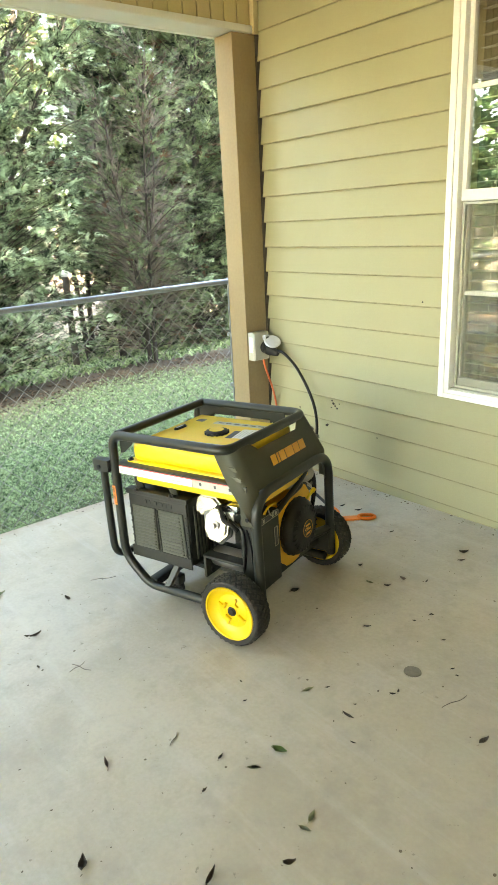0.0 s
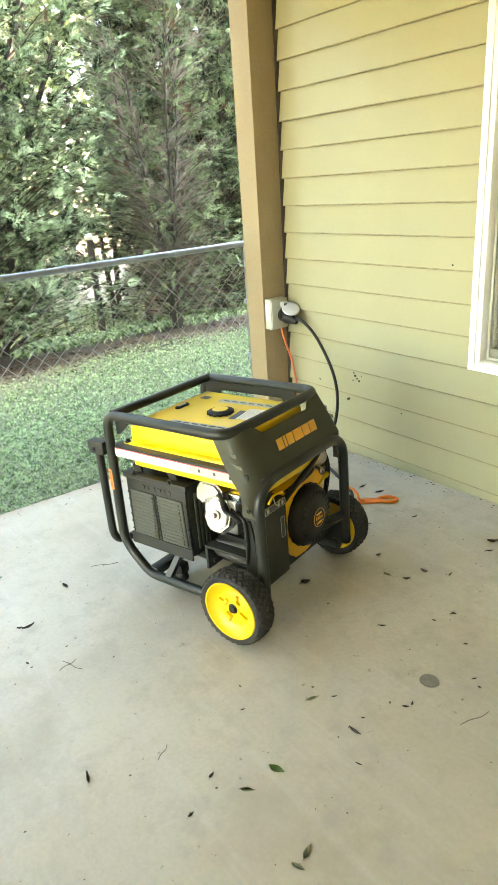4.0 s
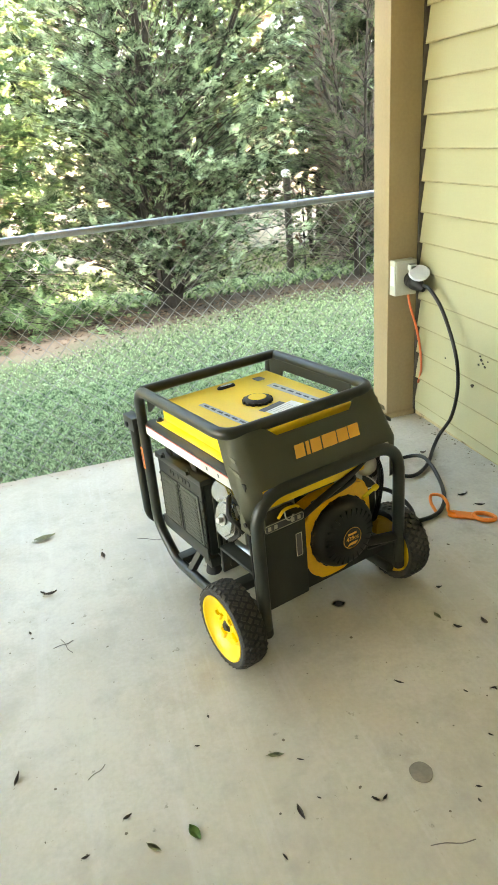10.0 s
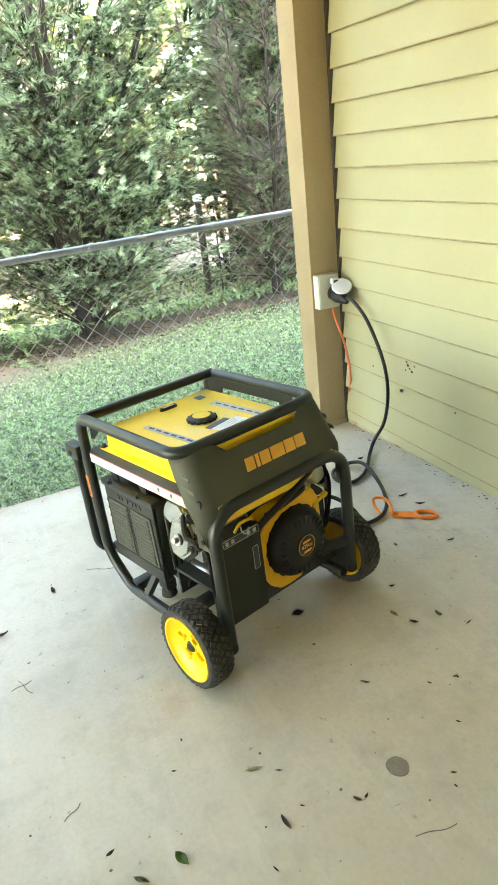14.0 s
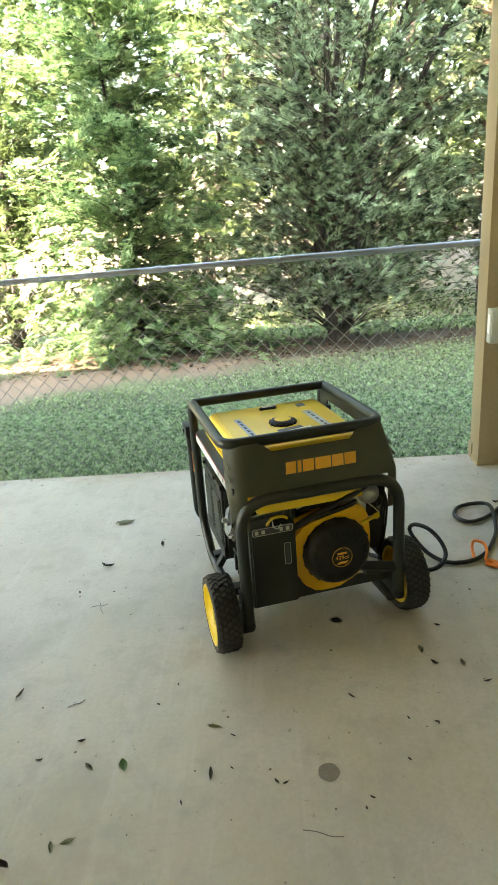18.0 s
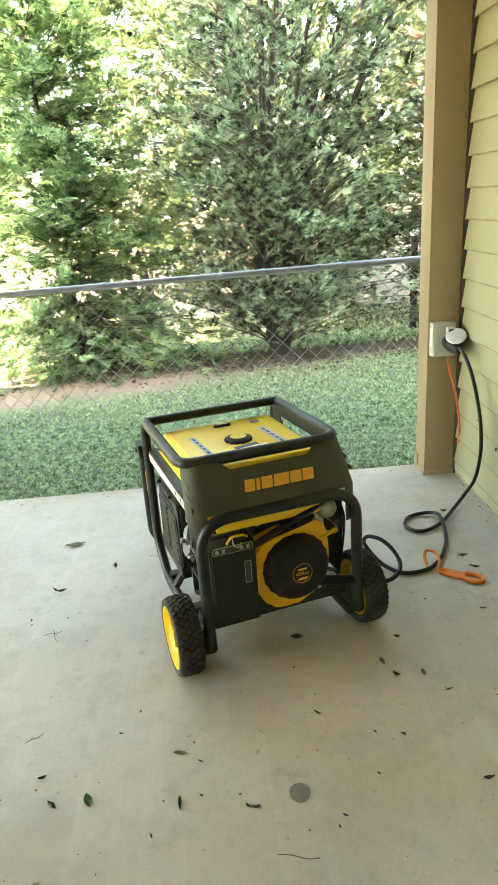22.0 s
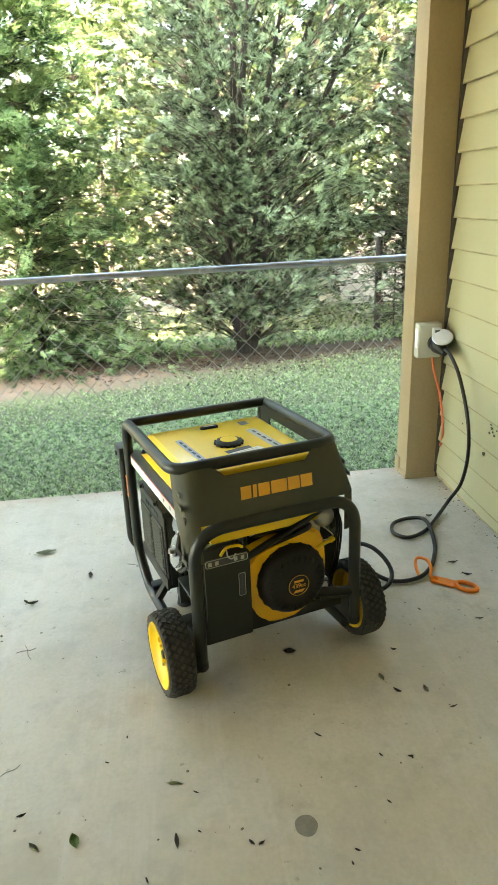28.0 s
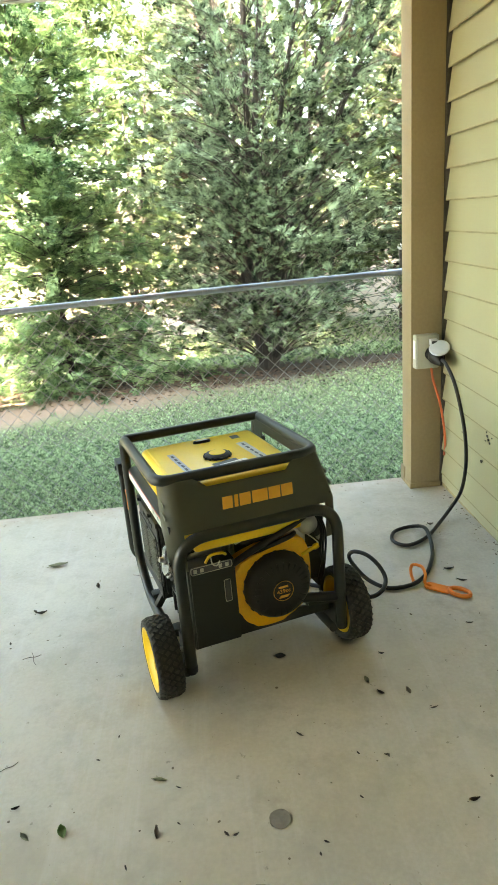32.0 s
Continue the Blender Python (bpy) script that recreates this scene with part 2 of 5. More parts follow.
M_REDINK = material("red_ink", (0.6, 0.06, 0.05), 0.5, vary=0.1, bump=0)
M_LOGO = material("orange_ink", (0.74, 0.36, 0.05), 0.45, vary=0.03, bump=0)
M_BARK = material("bark", (0.042, 0.034, 0.028), 0.85, vary=0.25, scale=6, fine=40, bump=0.8, dist=0.01)
M_CHIPS = leafy("bark_chips", (0.19, 0.13, 0.09), (0.025, 0.017, 0.012), 0.0, 6.0, 1.0)
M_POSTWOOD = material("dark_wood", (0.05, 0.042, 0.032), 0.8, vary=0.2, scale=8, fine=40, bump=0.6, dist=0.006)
M_DRY = material("dry_leaf", (0.12, 0.095, 0.065), 0.65, vary=0.25, scale=40, fine=200, bump=0.3, each=0.6)
M_GREENLEAF = material("green_leaf", (0.12, 0.24, 0.04), 0.45, vary=0.15, scale=40, fine=200, bump=0.2, each=0.3)
M_BROWNLEAF = material("dark_dead_leaf", (0.045, 0.032, 0.022), 0.6, vary=0.2, scale=40, fine=200, bump=0.3, each=0.5)
M_OLIVE = material("olive_leaf", (0.20, 0.21, 0.11), 0.55, vary=0.2, scale=40, fine=200, bump=0.2, each=0.25)
M_STAIN = material("oil_stain", (0.18, 0.162, 0.13), 0.5, vary=0.12, scale=25, fine=120, bump=0.1)
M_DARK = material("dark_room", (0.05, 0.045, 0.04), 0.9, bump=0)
M_BLIND = material("blind_slat", (0.72, 0.71, 0.65), 0.5, vary=0.03, bump=0)
# the near-black second tone paints shade between the sprays into the crowns
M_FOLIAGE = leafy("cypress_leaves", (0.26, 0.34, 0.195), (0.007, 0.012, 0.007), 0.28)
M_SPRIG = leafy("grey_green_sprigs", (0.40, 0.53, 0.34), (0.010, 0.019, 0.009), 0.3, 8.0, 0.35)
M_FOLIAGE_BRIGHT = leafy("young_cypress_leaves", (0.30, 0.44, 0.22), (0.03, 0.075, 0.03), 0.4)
M_BROADLEAF = leafy("broad_leaves", (0.15, 0.205, 0.09), (0.03, 0.052, 0.02), 0.5)
M_DEADLEAF = leafy("dead_leaves", (0.22, 0.13, 0.085), (0.04, 0.025, 0.016), 0.3)
M_DEADTWIG = material("dead_twigs", (0.16, 0.135, 0.115), 0.85, vary=0.2, bump=0)
M_GRASS = leafy("grass_blades", (0.375, 0.495, 0.262), (0.032, 0.068, 0.027), 0.35, 24.0, 0.95)


def ground_material():
    """Lawn soil near the slab, straw and bare red earth, a band of dark mulch under the trees, thin grass beyond."""
    m = material("soil", (0.11, 0.125, 0.055), 0.9, vary=0.25, scale=2.2, fine=55, bump=0.7, dist=0.02)
    n, l = m.node_tree.nodes, m.node_tree.links
    b = n["Principled BSDF"]
    out = b.inputs["Base Color"].links[0].from_socket
    co, nz, fz, sep = (n.new(k) for k in ("ShaderNodeTexCoord", "ShaderNodeTexNoise", "ShaderNodeTexNoise", "ShaderNodeSeparateXYZ"))
    nz.inputs["Scale"].default_value, nz.inputs["Detail"].default_value = 1.1, 7
    fz.inputs["Scale"].default_value, fz.inputs["Detail"].default_value = 30, 4
    for t in (nz, fz):
        l.new(co.outputs["Object"], t.inputs["Vector"])
    l.new(co.outputs["Object"], sep.inputs[0])

    def math_node(kind, a, c, d=None):
        q = n.new("ShaderNodeMath")
        q.operation = kind
        for k, v in enumerate((a, c, d)):
            if v is None:
                continue
            if isinstance(v, (int, float)):
                q.inputs[k].default_value = v
            else:
                l.new(v, q.inputs[k])
        return q.outputs[0]

    wob = math_node("MULTIPLY_ADD", nz.outputs["Fac"], 2.2, math_node("MULTIPLY_ADD", fz.outputs["Fac"], 1.2, -1.7))
    where = math_node("ADD", sep.outputs["X"], wob)
    slant = math_node("MULTIPLY_ADD", sep.outputs["Y"], 0.32, where)
    for at, lo, hi, colour in ((slant, -2.9, -3.3, (0.15, 0.13, 0.08)), (math_node("MULTIPLY_ADD", sep.outputs["Y"], 0.6, where), -3.75, -4.2, (0.21, 0.145, 0.10)), (where, -3.4, -3.9, (0.052, 0.039, 0.027)), (where, -4.6, -5.2, (0.20, 0.23, 0.13)), (where, -7.5, -9.0, (0.30, 0.29, 0.20)), (where, -11.8, -13.0, (0.40, 0.33, 0.26))):
        mr, mx = n.new("ShaderNodeMapRange"), n.new("ShaderNodeMix")
        mr.inputs["From Min"].default_value, mr.inputs["From Max"].default_value = lo, hi
        l.new(at, mr.inputs["Value"])
        mx.data_type = "RGBA"
        mx.inputs["B"].default_value = (*colour, 1)
        l.new(out, mx.inputs["A"])
        l.new(mr.outputs[0], mx.inputs["Factor"])
        out = mx.outputs["Result"]
    l.new(out, b.inputs["Base Color"])
    return m


M_SOIL = ground_material()


def glass_material():
    m = bpy.data.materials.new("window_glass")
    m.use_nodes = True
    n, l = m.node_tree.nodes, m.node_tree.links
    gl, tr, mx, lw, pw, mr = (n.new(k) for k in ("ShaderNodeBsdfGlossy", "ShaderNodeBsdfTransparent", "ShaderNodeMixShader", "ShaderNodeLayerWeight", "ShaderNodeMath", "ShaderNodeMapRange"))
    gl.inputs["Roughness"].default_value = 0.015
    tr.inputs["Color"].default_value = (0.9, 0.93, 0.9, 1)
    pw.operation = "POWER"
    pw.inputs[1].default_value = 3.0
    l.new(lw.outputs["Facing"], pw.inputs[0])
    mr.inputs["To Min"].default_value = 0.32
    l.new(pw.outputs[0], mr.inputs["Value"])
    l.new(mr.outputs[0], mx.inputs[0])
    l.new(tr.outputs[0], mx.inputs[1])
    l.new(gl.outputs[0], mx.inputs[2])
    l.new(mx.outputs[0], n["Material Output"].inputs[0])
    return m


def screen_material():
    m = bpy.data.materials.new("insect_screen")
    m.use_nodes = True
    n, l = m.node_tree.nodes, m.node_tree.links
    tr, mx = n.new("ShaderNodeBsdfTransparent"), n.new("ShaderNodeMixShader")
    n["Principled BSDF"].inputs["Base Color"].default_value = (0.34, 0.34, 0.26, 1)
    mx.inputs[0].default_value = 0.16
    l.new(tr.outputs[0], mx.inputs[1])
    l.new(n["Principled BSDF"].outputs[0], mx.inputs[2])
    l.new(mx.outputs[0], n["Material Output"].inputs[0])
    return m


M_SCREEN = screen_material()
M_GLASS = glass_material()


# ---- building helpers ----
def mesh_of(bm, name, mat, smooth=False):
    me = bpy.data.meshes.new(name)
    bmesh.ops.recalc_face_normals(bm, faces=bm.faces)
    bm.to_mesh(me)
    bm.free()
    for m in mat if isinstance(mat, (list, tuple)) else [mat]:
        me.materials.append(m)
    if smooth:
        me.polygons.foreach_set("use_smooth", [True] * len(me.polygons))
        me.set_sharp_from_angle(angle=radians(38))
    return me


def part(name, bm, mat, parent=None, label="", smooth=True, at=None):
    ob = new(name, mesh_of(bm, name, mat, smooth) if isinstance(bm, bmesh.types.BMesh) else bm)
    ob.parent = parent
    if at is not None:
        ob.matrix_basis = at
    return tagged(ob, label)


def base(name, label, category, at=Matrix(), group="", kind=""):
    ob = new(name)
    ob.empty_display_size = 0.05
    ob.matrix_basis = at
    return tagged(ob, label, category, group, kind)


def thing(name, bm, mat, label, category, at=None, group="", kind="", smooth=True):
    return tagged(part(name, bm, mat, None, label, smooth, at), label, category, group, kind)


def box(x0, x1, y0, y1, z0, z1, bevel=0.0, segments=2, bm=None):
    bm = bm or bmesh.new()
    made = bmesh.ops.create_cube(bm, size=1, matrix=Matrix.Translation(((x0 + x1) / 2, (y0 + y1) / 2, (z0 + z1) / 2)) @ Matrix.Diagonal((x1 - x0, y1 - y0, z1 - z0, 1)))
    if bevel:
        edges = {e for v in made["verts"] for e in v.link_edges}
        bmesh.ops.bevel(bm, geom=list(edges), offset=bevel, segments=segments, profile=0.6, affect="EDGES")
    return bm


def fillet(points, radius, steps=6):
    """The points of a bent bar, its corners rounded. A point may carry a radius of its own as a fourth number."""
    pts = [Vector(p[:3]) for p in points]
    out = [pts[0]]
    for i in range(1, len(pts) - 1):
        r = points[i][3] if len(points[i]) > 3 else radius
        a, b = (pts[i - 1] - pts[i]), (pts[i + 1] - pts[i])
        la, lb = a.length, b.length
        a, b = a / la, b / lb
        cut = min(r / max(1e-4, math.tan(a.angle(b) / 2)), la * 0.49, lb * 0.49)
        p, q = pts[i] + a * cut, pts[i] + b * cut
        for k in range(steps + 1):
            t = k / steps
            out.append(p.lerp(pts[i], t).lerp(pts[i].lerp(q, t), t))
    return out + [pts[-1]]


def spline(points, steps=8, closed=False):
    pts = [Vector(p) for p in points]
    n, out = len(pts), []
    for i in range(n if closed else n - 1):
        a, b, c, d = (pts[(i + k) % n] if closed else pts[min(max(i + k, 0), n - 1)] for k in (-1, 0, 1, 2))
        for s in range(steps):
            t = s / steps
            out.append(0.5 * (2 * b + (c - a) * t + (2 * a - 5 * b + 4 * c - d) * t * t + (3 * b - a - 3 * c + d) * t ** 3))
    return out if closed else out + [pts[-1]]


def tube(points, radius, sides=12, bm=None, ends=True, taper=None):
    bm = bm or bmesh.new()
    pts = [Vector(p) for p in points]
    side, rings = None, []
    for i, p in enumerate(pts):
        d = (pts[min(i + 1, len(pts) - 1)] - pts[max(i - 1, 0)]).normalized()
        side = (side - d * side.dot(d)).normalized() if side else d.orthogonal().normalized()
        up = d.cross(side)
        r = radius if taper is None else radius + (taper - radius) * i / (len(pts) - 1)
        rings.append([bm.verts.new(p + r * (math.cos(2 * math.pi * k / sides) * side + math.sin(2 * math.pi * k / sides) * up)) for k in range(sides)])
    for a, b in zip(rings, rings[1:]):
        for k in range(sides):
            bm.faces.new((a[k], a[(k + 1) % sides], b[(k + 1) % sides], b[k]))
    if ends:
        bm.faces.new(rings[0])
        bm.faces.new(rings[-1])
    return bm


def lathe(profile, sides=32, bm=None, axis="Z"):
    """Turns (radius, height) pairs round an axis; the shape is closed where the radius is 0."""
    bm = bm or bmesh.new()
    turn = {"Z": Matrix(), "X": pose(0, 0, 0, 0, 90, 0), "Y": pose(0, 0, 0, -90, 0, 0)}[axis]
    rings = []
    for r, h in profile:
        if r < 1e-5:
            rings.append([bm.verts.new(turn @ Vector((0, 0, h)))])
        else:
            rings.append([bm.verts.new(turn @ Vector((r * math.cos(2 * math.pi * k / sides), r * math.sin(2 * math.pi * k / sides), h))) for k in range(sides)])
    for a, b in zip(rings, rings[1:]):
        for k in range(sides):
            q = [a[k % len(a)], a[(k + 1) % len(a)], b[(k + 1) % len(b)], b[k % len(b)]]
            q = list(dict.fromkeys(q))
            if len(q) > 2:
                bm.faces.new(q)
    return bm


def slab(outline, depth, bm=None, bevel=0.0, to=None):
    """A flat outline in x and y, made depth thick upwards and then moved by the pose to."""
    bm = bm or bmesh.new()
    lo = [bm.verts.new((x, y, 0)) for x, y in outline]
    hi = [bm.verts.new((x, y, depth)) for x, y in outline]
    n = len(lo)
    faces = [bm.faces.new(lo[::-1]), bm.faces.new(hi)] + [bm.faces.new((lo[i], lo[(i + 1) % n], hi[(i + 1) % n], hi[i])) for i in range(n)]
    if bevel:
        bmesh.ops.bevel(bm, geom=list(faces[1].edges), offset=bevel, segments=2, affect="EDGES")
    if to is not None:
        bmesh.ops.transform(bm, matrix=to, verts=bm.verts)
    return bm


def rounded(w, h, r, steps=4, cx=0.0, cy=0.0):
    out = []
    for sx, sy, a in ((1, 1, 0), (-1, 1, 90), (-1, -1, 180), (1, -1, 270)):
        for k in range(steps + 1):
            t = radians(a + 90 * k / steps)
            out.append((cx + sx * (w / 2 - r) + r * math.cos(t), cy + sy * (h / 2 - r) + r * math.sin(t)))
    return out


# the slab falls a little towards the lawn; z of its top, and a pose on it
FALL_X, FALL_Y = 0.0243, 0.0028


def slab_z(x, y):
    return FALL_X * x + FALL_Y * y


def on_slab(x, y, turn=0.0, lift=0.0):
    up = Vector((-FALL_X, -FALL_Y, 1)).normalized()
    ahead = Vector((math.cos(radians(turn)), math.sin(radians(turn)), 0))
    ahead = (ahead - up * ahead.dot(up)).normalized()
    side = up.cross(ahead)
    m = Matrix((ahead, side, up)).transposed().to_4x4()
    m.translation = Vector((x, y, slab_z(x, y))) + up * lift
    return m


def ground_z(x, y):
    """The lawn falls away from the slab and levels out, and a bank rises in front of the far woods."""
    d = max(0.0, -0.17 - x)
    bank = min(max((d - 12.2) / 3.2, 0.0), 1.0)
    return -0.055 - 0.062 * min(d, 9.0) - 0.11 * max(0.0, min(d - 4.6, 3.4)) - 0.02 * max(0.0, min(d - 9.0, 30.0)) + 2.1 * bank * bank * (3 - 2 * bank)


# ---- setting ----
WALL_Y, LAWN_X, BACK_X = 0.17, -0.17, 6.2
bm = bmesh.new()
v = [bm.verts.new((x, y, slab_z(x, y) + dz)) for dz in (0, -0.3) for x, y in ((LAWN_X, WALL_Y + 0.02), (LAWN_X, -6.6), (BACK_X, -6.6), (BACK_X, WALL_Y + 0.02))]
for q in ((0, 1, 2, 3), (7, 6, 5, 4), (0, 4, 5, 1), (1, 5, 6, 2), (2, 6, 7, 3), (3, 7, 4, 0)):
    bm.faces.new([v[i] for i in q])
bmesh.ops.bevel(bm, geom=[e for e in bm.edges if set(e.verts) == {v[0], v[1]}], offset=0.012, segments=3, affect="EDGES")
patio = thing("floor", bm, M_CONCRETE, "weathered grey concrete patio slab with stains and leaf litter", "floor", kind="structure", smooth=False)

# ground: one sheet, fine near the slab, coarse to the horizon
xs = [LAWN_X + 0.02 - 0.35 * i for i in range(30)] + [-11, -12, -12.7, -13.4, -14.1, -14.8, -15.5, -16.2, -18, -22, -30, -45, -80, -200, -900]
ys = [-900, -200, -60, -30, -18, -12] + [-9 + 0.5 * i for i in range(37)] + [12, 18, 30, 60, 200, 900]
bm = bmesh.new()
grid = [[bm.verts.new((x, y, ground_z(x, y) + 0.012 * noise.noise(Vector((x * 1.7, y * 1.7, 0))))) for y in ys] for x in xs]
front = [bm.verts.new((x, y, -0.35)) for x in (900,) for y in ys]
for a, b in zip(grid, grid[1:]):
    for k in range(len(ys) - 1):
        bm.faces.new((a[k], b[k], b[k + 1], a[k + 1]))
for k in range(len(ys) - 1):
    bm.faces.new((front[k], grid[0][k], grid[0][k + 1], front[k + 1]))
thing("ground", bm, M_SOIL, "yard ground with thin lawn, bare red earth and needle mulch", "ground", kind="structure")


def board_mesh(length, high=0.127, lip=0.021):
    """A clapboard: thick at its lower edge, thin at the top, with a small rounded nose and a return."""
    prof = [(0.0, high + 0.012), (-0.002, high + 0.012), (-lip + 0.0012, 0.006), (-lip, 0.002), (-lip + 0.0015, 0.0), (-lip + 0.004, 0.0), (-lip + 0.006, 0.011), (-0.003, 0.011), (0.0, 0.011)]
    b = bmesh.new()
    rings = [[b.verts.new((x, y, z)) for y, z in prof] for x in (0, length)]
    n = len(prof)
    for k in range(n):
        # nose and underside take the second material, lap shade put into colour
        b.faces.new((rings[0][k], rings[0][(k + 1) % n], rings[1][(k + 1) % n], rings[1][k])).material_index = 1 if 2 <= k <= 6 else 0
    b.faces.new(rings[0][::-1])
    b.faces.new(rings[1])
    return b


# house wall: sheathing with the window's opening, clad in clapboards
WIN = (1.153, 2.073, 0.578, 2.25)
COURSE, FIRST = 0.127, 0.069
house = base("wall_house", "house wall clad in khaki yellow vinyl clapboards", "wall", kind="structure")
for name, dims in (("sheathing", (0.02, WIN[0] + 0.03, WALL_Y + 0.002, WALL_Y + 0.14, -0.1, 3.0)), ("sheathing", (WIN[1] - 0.03, BACK_X, WALL_Y + 0.002, WALL_Y + 0.14, -0.1, 3.0)),
                   ("sheathing", (WIN[0] + 0.03, WIN[1] - 0.03, WALL_Y + 0.002, WALL_Y + 0.14, -0.1, WIN[2] + 0.03)), ("sheathing", (WIN[0] + 0.03, WIN[1] - 0.03, WALL_Y + 0.002, WALL_Y + 0.14, WIN[3] - 0.03, 3.0))):
    part(name, box(*dims), M_TANVINYL, house, smooth=False)
part("return_wall", box(-0.06, 0.02, WALL_Y + 0.03, 5.0, -0.2, 3.0), M_SIDING, house, smooth=False)
part("starter_strip", box(0.0, BACK_X, WALL_Y - 0.015, WALL_Y + 0.002, 0.022, FIRST + 0.012, 0.001), M_SIDING, house, "lowest strip of siding")
bm = box(0.0, BACK_X, WALL_Y - 0.012, WALL_Y + 0.001, -0.03, 0.018, 0.002)
for v in bm.verts:
    v.co.z += FALL_X * v.co.x
part("foot_strip", bm, M_FOOT, house, "mould-spotted tan strip along the slab")
# dark strip stands in for the shade in the post-to-wall gap
part("gap_shade_filler", box(-0.135, 0.004, 0.147, WALL_Y + 0.029, -0.02, 2.222, 0.002), M_POSTWOOD, house, "dark filler for the shaded gap between post and wall")


# ---- porch ----
def porch_post(at, label):
    post = base("porch_post", label, "post", at)
    part("shaft", box(-0.14, 0, 0, 0.145, 0.0, 2.225, 0.004), M_TAN, post)
    part("corner_trim", box(-0.146, -0.092, -0.007, 0.02, 0.004, 0.085, 0.002), M_TAN, post, "loose flap of trim at the foot")
    part("foot_trim", box(-0.10, 0.004, -0.004, 0.149, -0.004, 0.03, 0.002), M_TAN, post)
    return post


porch_post(pose(0, 0, -0.004), "tan wrapped wooden porch post beside the house wall")
porch_post(pose(0, -6.5, -0.02), "tan wrapped wooden porch post at the patio edge")

beam = base("porch_beam", "porch beam wrapped in ribbed tan vinyl with a white underside", "beam", kind="structure")
part("core", box(-0.135, -0.012, -6.6, WALL_Y - 0.002, 2.232, 2.62), M_TANVINYL, beam, smooth=False)
part("underside", box(-0.155, 0.004, -6.6, WALL_Y - 0.012, 2.224, 2.232, 0.002), M_WHITE, beam, "white metal underside")
part("edge_trim", box(0.0, 0.008, -6.6, WALL_Y - 0.014, 2.226, 2.256, 0.002), M_WHITE, beam, "white edge trim")
part("end_channel", box(-0.012, 0.02, WALL_Y - 0.045, WALL_Y - 0.014, 2.222, 2.6, 0.003), M_TANVINYL, beam, "tan channel where beam meets wall")
rib = mesh_of(box(-0.012, 0.0, -0.036, 0.036, 2.256, 2.6, 0.004), "rib", M_TANVINYL)
for i in range(49):
    part("rib", rib, None, beam, at=pose(0, WALL_Y - 0.09 - 0.079 * i, 0))
part("fascia", box(-0.16, -0.137, -6.6, 0.3, 2.22, 2.62), M_WHITE, beam, smooth=False)
# out of view; stretched to y -6.6 and toned tan to temper porch light
thing("ceiling", box(-0.75, BACK_X, -6.6, WALL_Y + 0.1, 2.602, 2.66), M_CEILING, "tan vinyl porch ceiling", "ceiling", kind="structure", smooth=False)
# unseen walls added to block sun; heights set where the shade line falls
thing("wall_back", box(BACK_X, BACK_X + 0.15, -3.3, 0.6, -0.1, 13.7), M_SIDING, "unseen tall wall in khaki siding, added to shade patio and lawn", "wall", kind="structure", smooth=False)
thing("wall_gable", box(BACK_X, BACK_X + 0.15, 0.602, 14.0, -0.1, 18.4), M_SIDING, "unseen higher wall in khaki siding, added to shade the back trees", "wall", kind="structure", smooth=False)
thing("wall_wing", box(BACK_X, BACK_X + 0.15, -6.6, -3.302, -0.1, 9.4), M_SIDING, "unseen lower wall in khaki siding, its height set to shape the sun's shade", "wall", kind="structure", smooth=False)
# unseen too, added to cut sky light from the porch's open end
thing("wall_end", box(4.3, BACK_X, -6.75, -6.602, -0.1, 2.6), M_SIDING, "unseen wall in khaki siding, added to hold light off the porch", "wall", kind="structure", smooth=False)
thing("wall_upper", box(-0.06, BACK_X, WALL_Y + 0.142, WALL_Y + 0.3, 2.67, 5.5), M_SIDING, "upper house wall in khaki siding", "wall", kind="structure", smooth=False)

# ---- window ----
wx0, wx1, wz0, wz1 = WIN
yw = WALL_Y
window = base("window_1", "white vinyl double-hung window with closed-up slat blinds", "window", kind="structure")


def bar(name, x0, x1, z0, z1, y0, y1, mat=M_WHITE, bev=0.004, parent=None):
    return part(name, box(x0, x1, y0, y1, z0, z1, bev), mat, parent or window)


for name, dims in (("casing", (wx0, wx0 + 0.055, wz0, wz1)), ("casing", (wx1 - 0.055, wx1, wz0, wz1)), ("casing", (wx0 + 0.055, wx1 - 0.055, wz1 - 0.055, wz1)), ("casing", (wx0 + 0.055, wx1 - 0.055, wz0, wz0 + 0.04))):
    bar(name, *dims, yw - 0.03, yw + 0.06)
for name, dims in (("brick_mould", (wx0 + 0.008, wx0 + 0.034, wz0 + 0.008, wz1 - 0.008)), ("brick_mould", (wx1 - 0.034, wx1 - 0.008, wz0 + 0.008, wz1 - 0.008)), ("brick_mould", (wx0 + 0.034, wx1 - 0.034, wz0 + 0.006, wz0 + 0.024))):
    bar(name, *dims, yw - 0.037, yw - 0.029, bev=0.003)
bar("window_sill", wx0 + 0.056, wx1 - 0.056, wz0 + 0.036, wz0 + 0.047, yw - 0.02, yw + 0.06, M_BOX, 0.003)
mid = 1.405
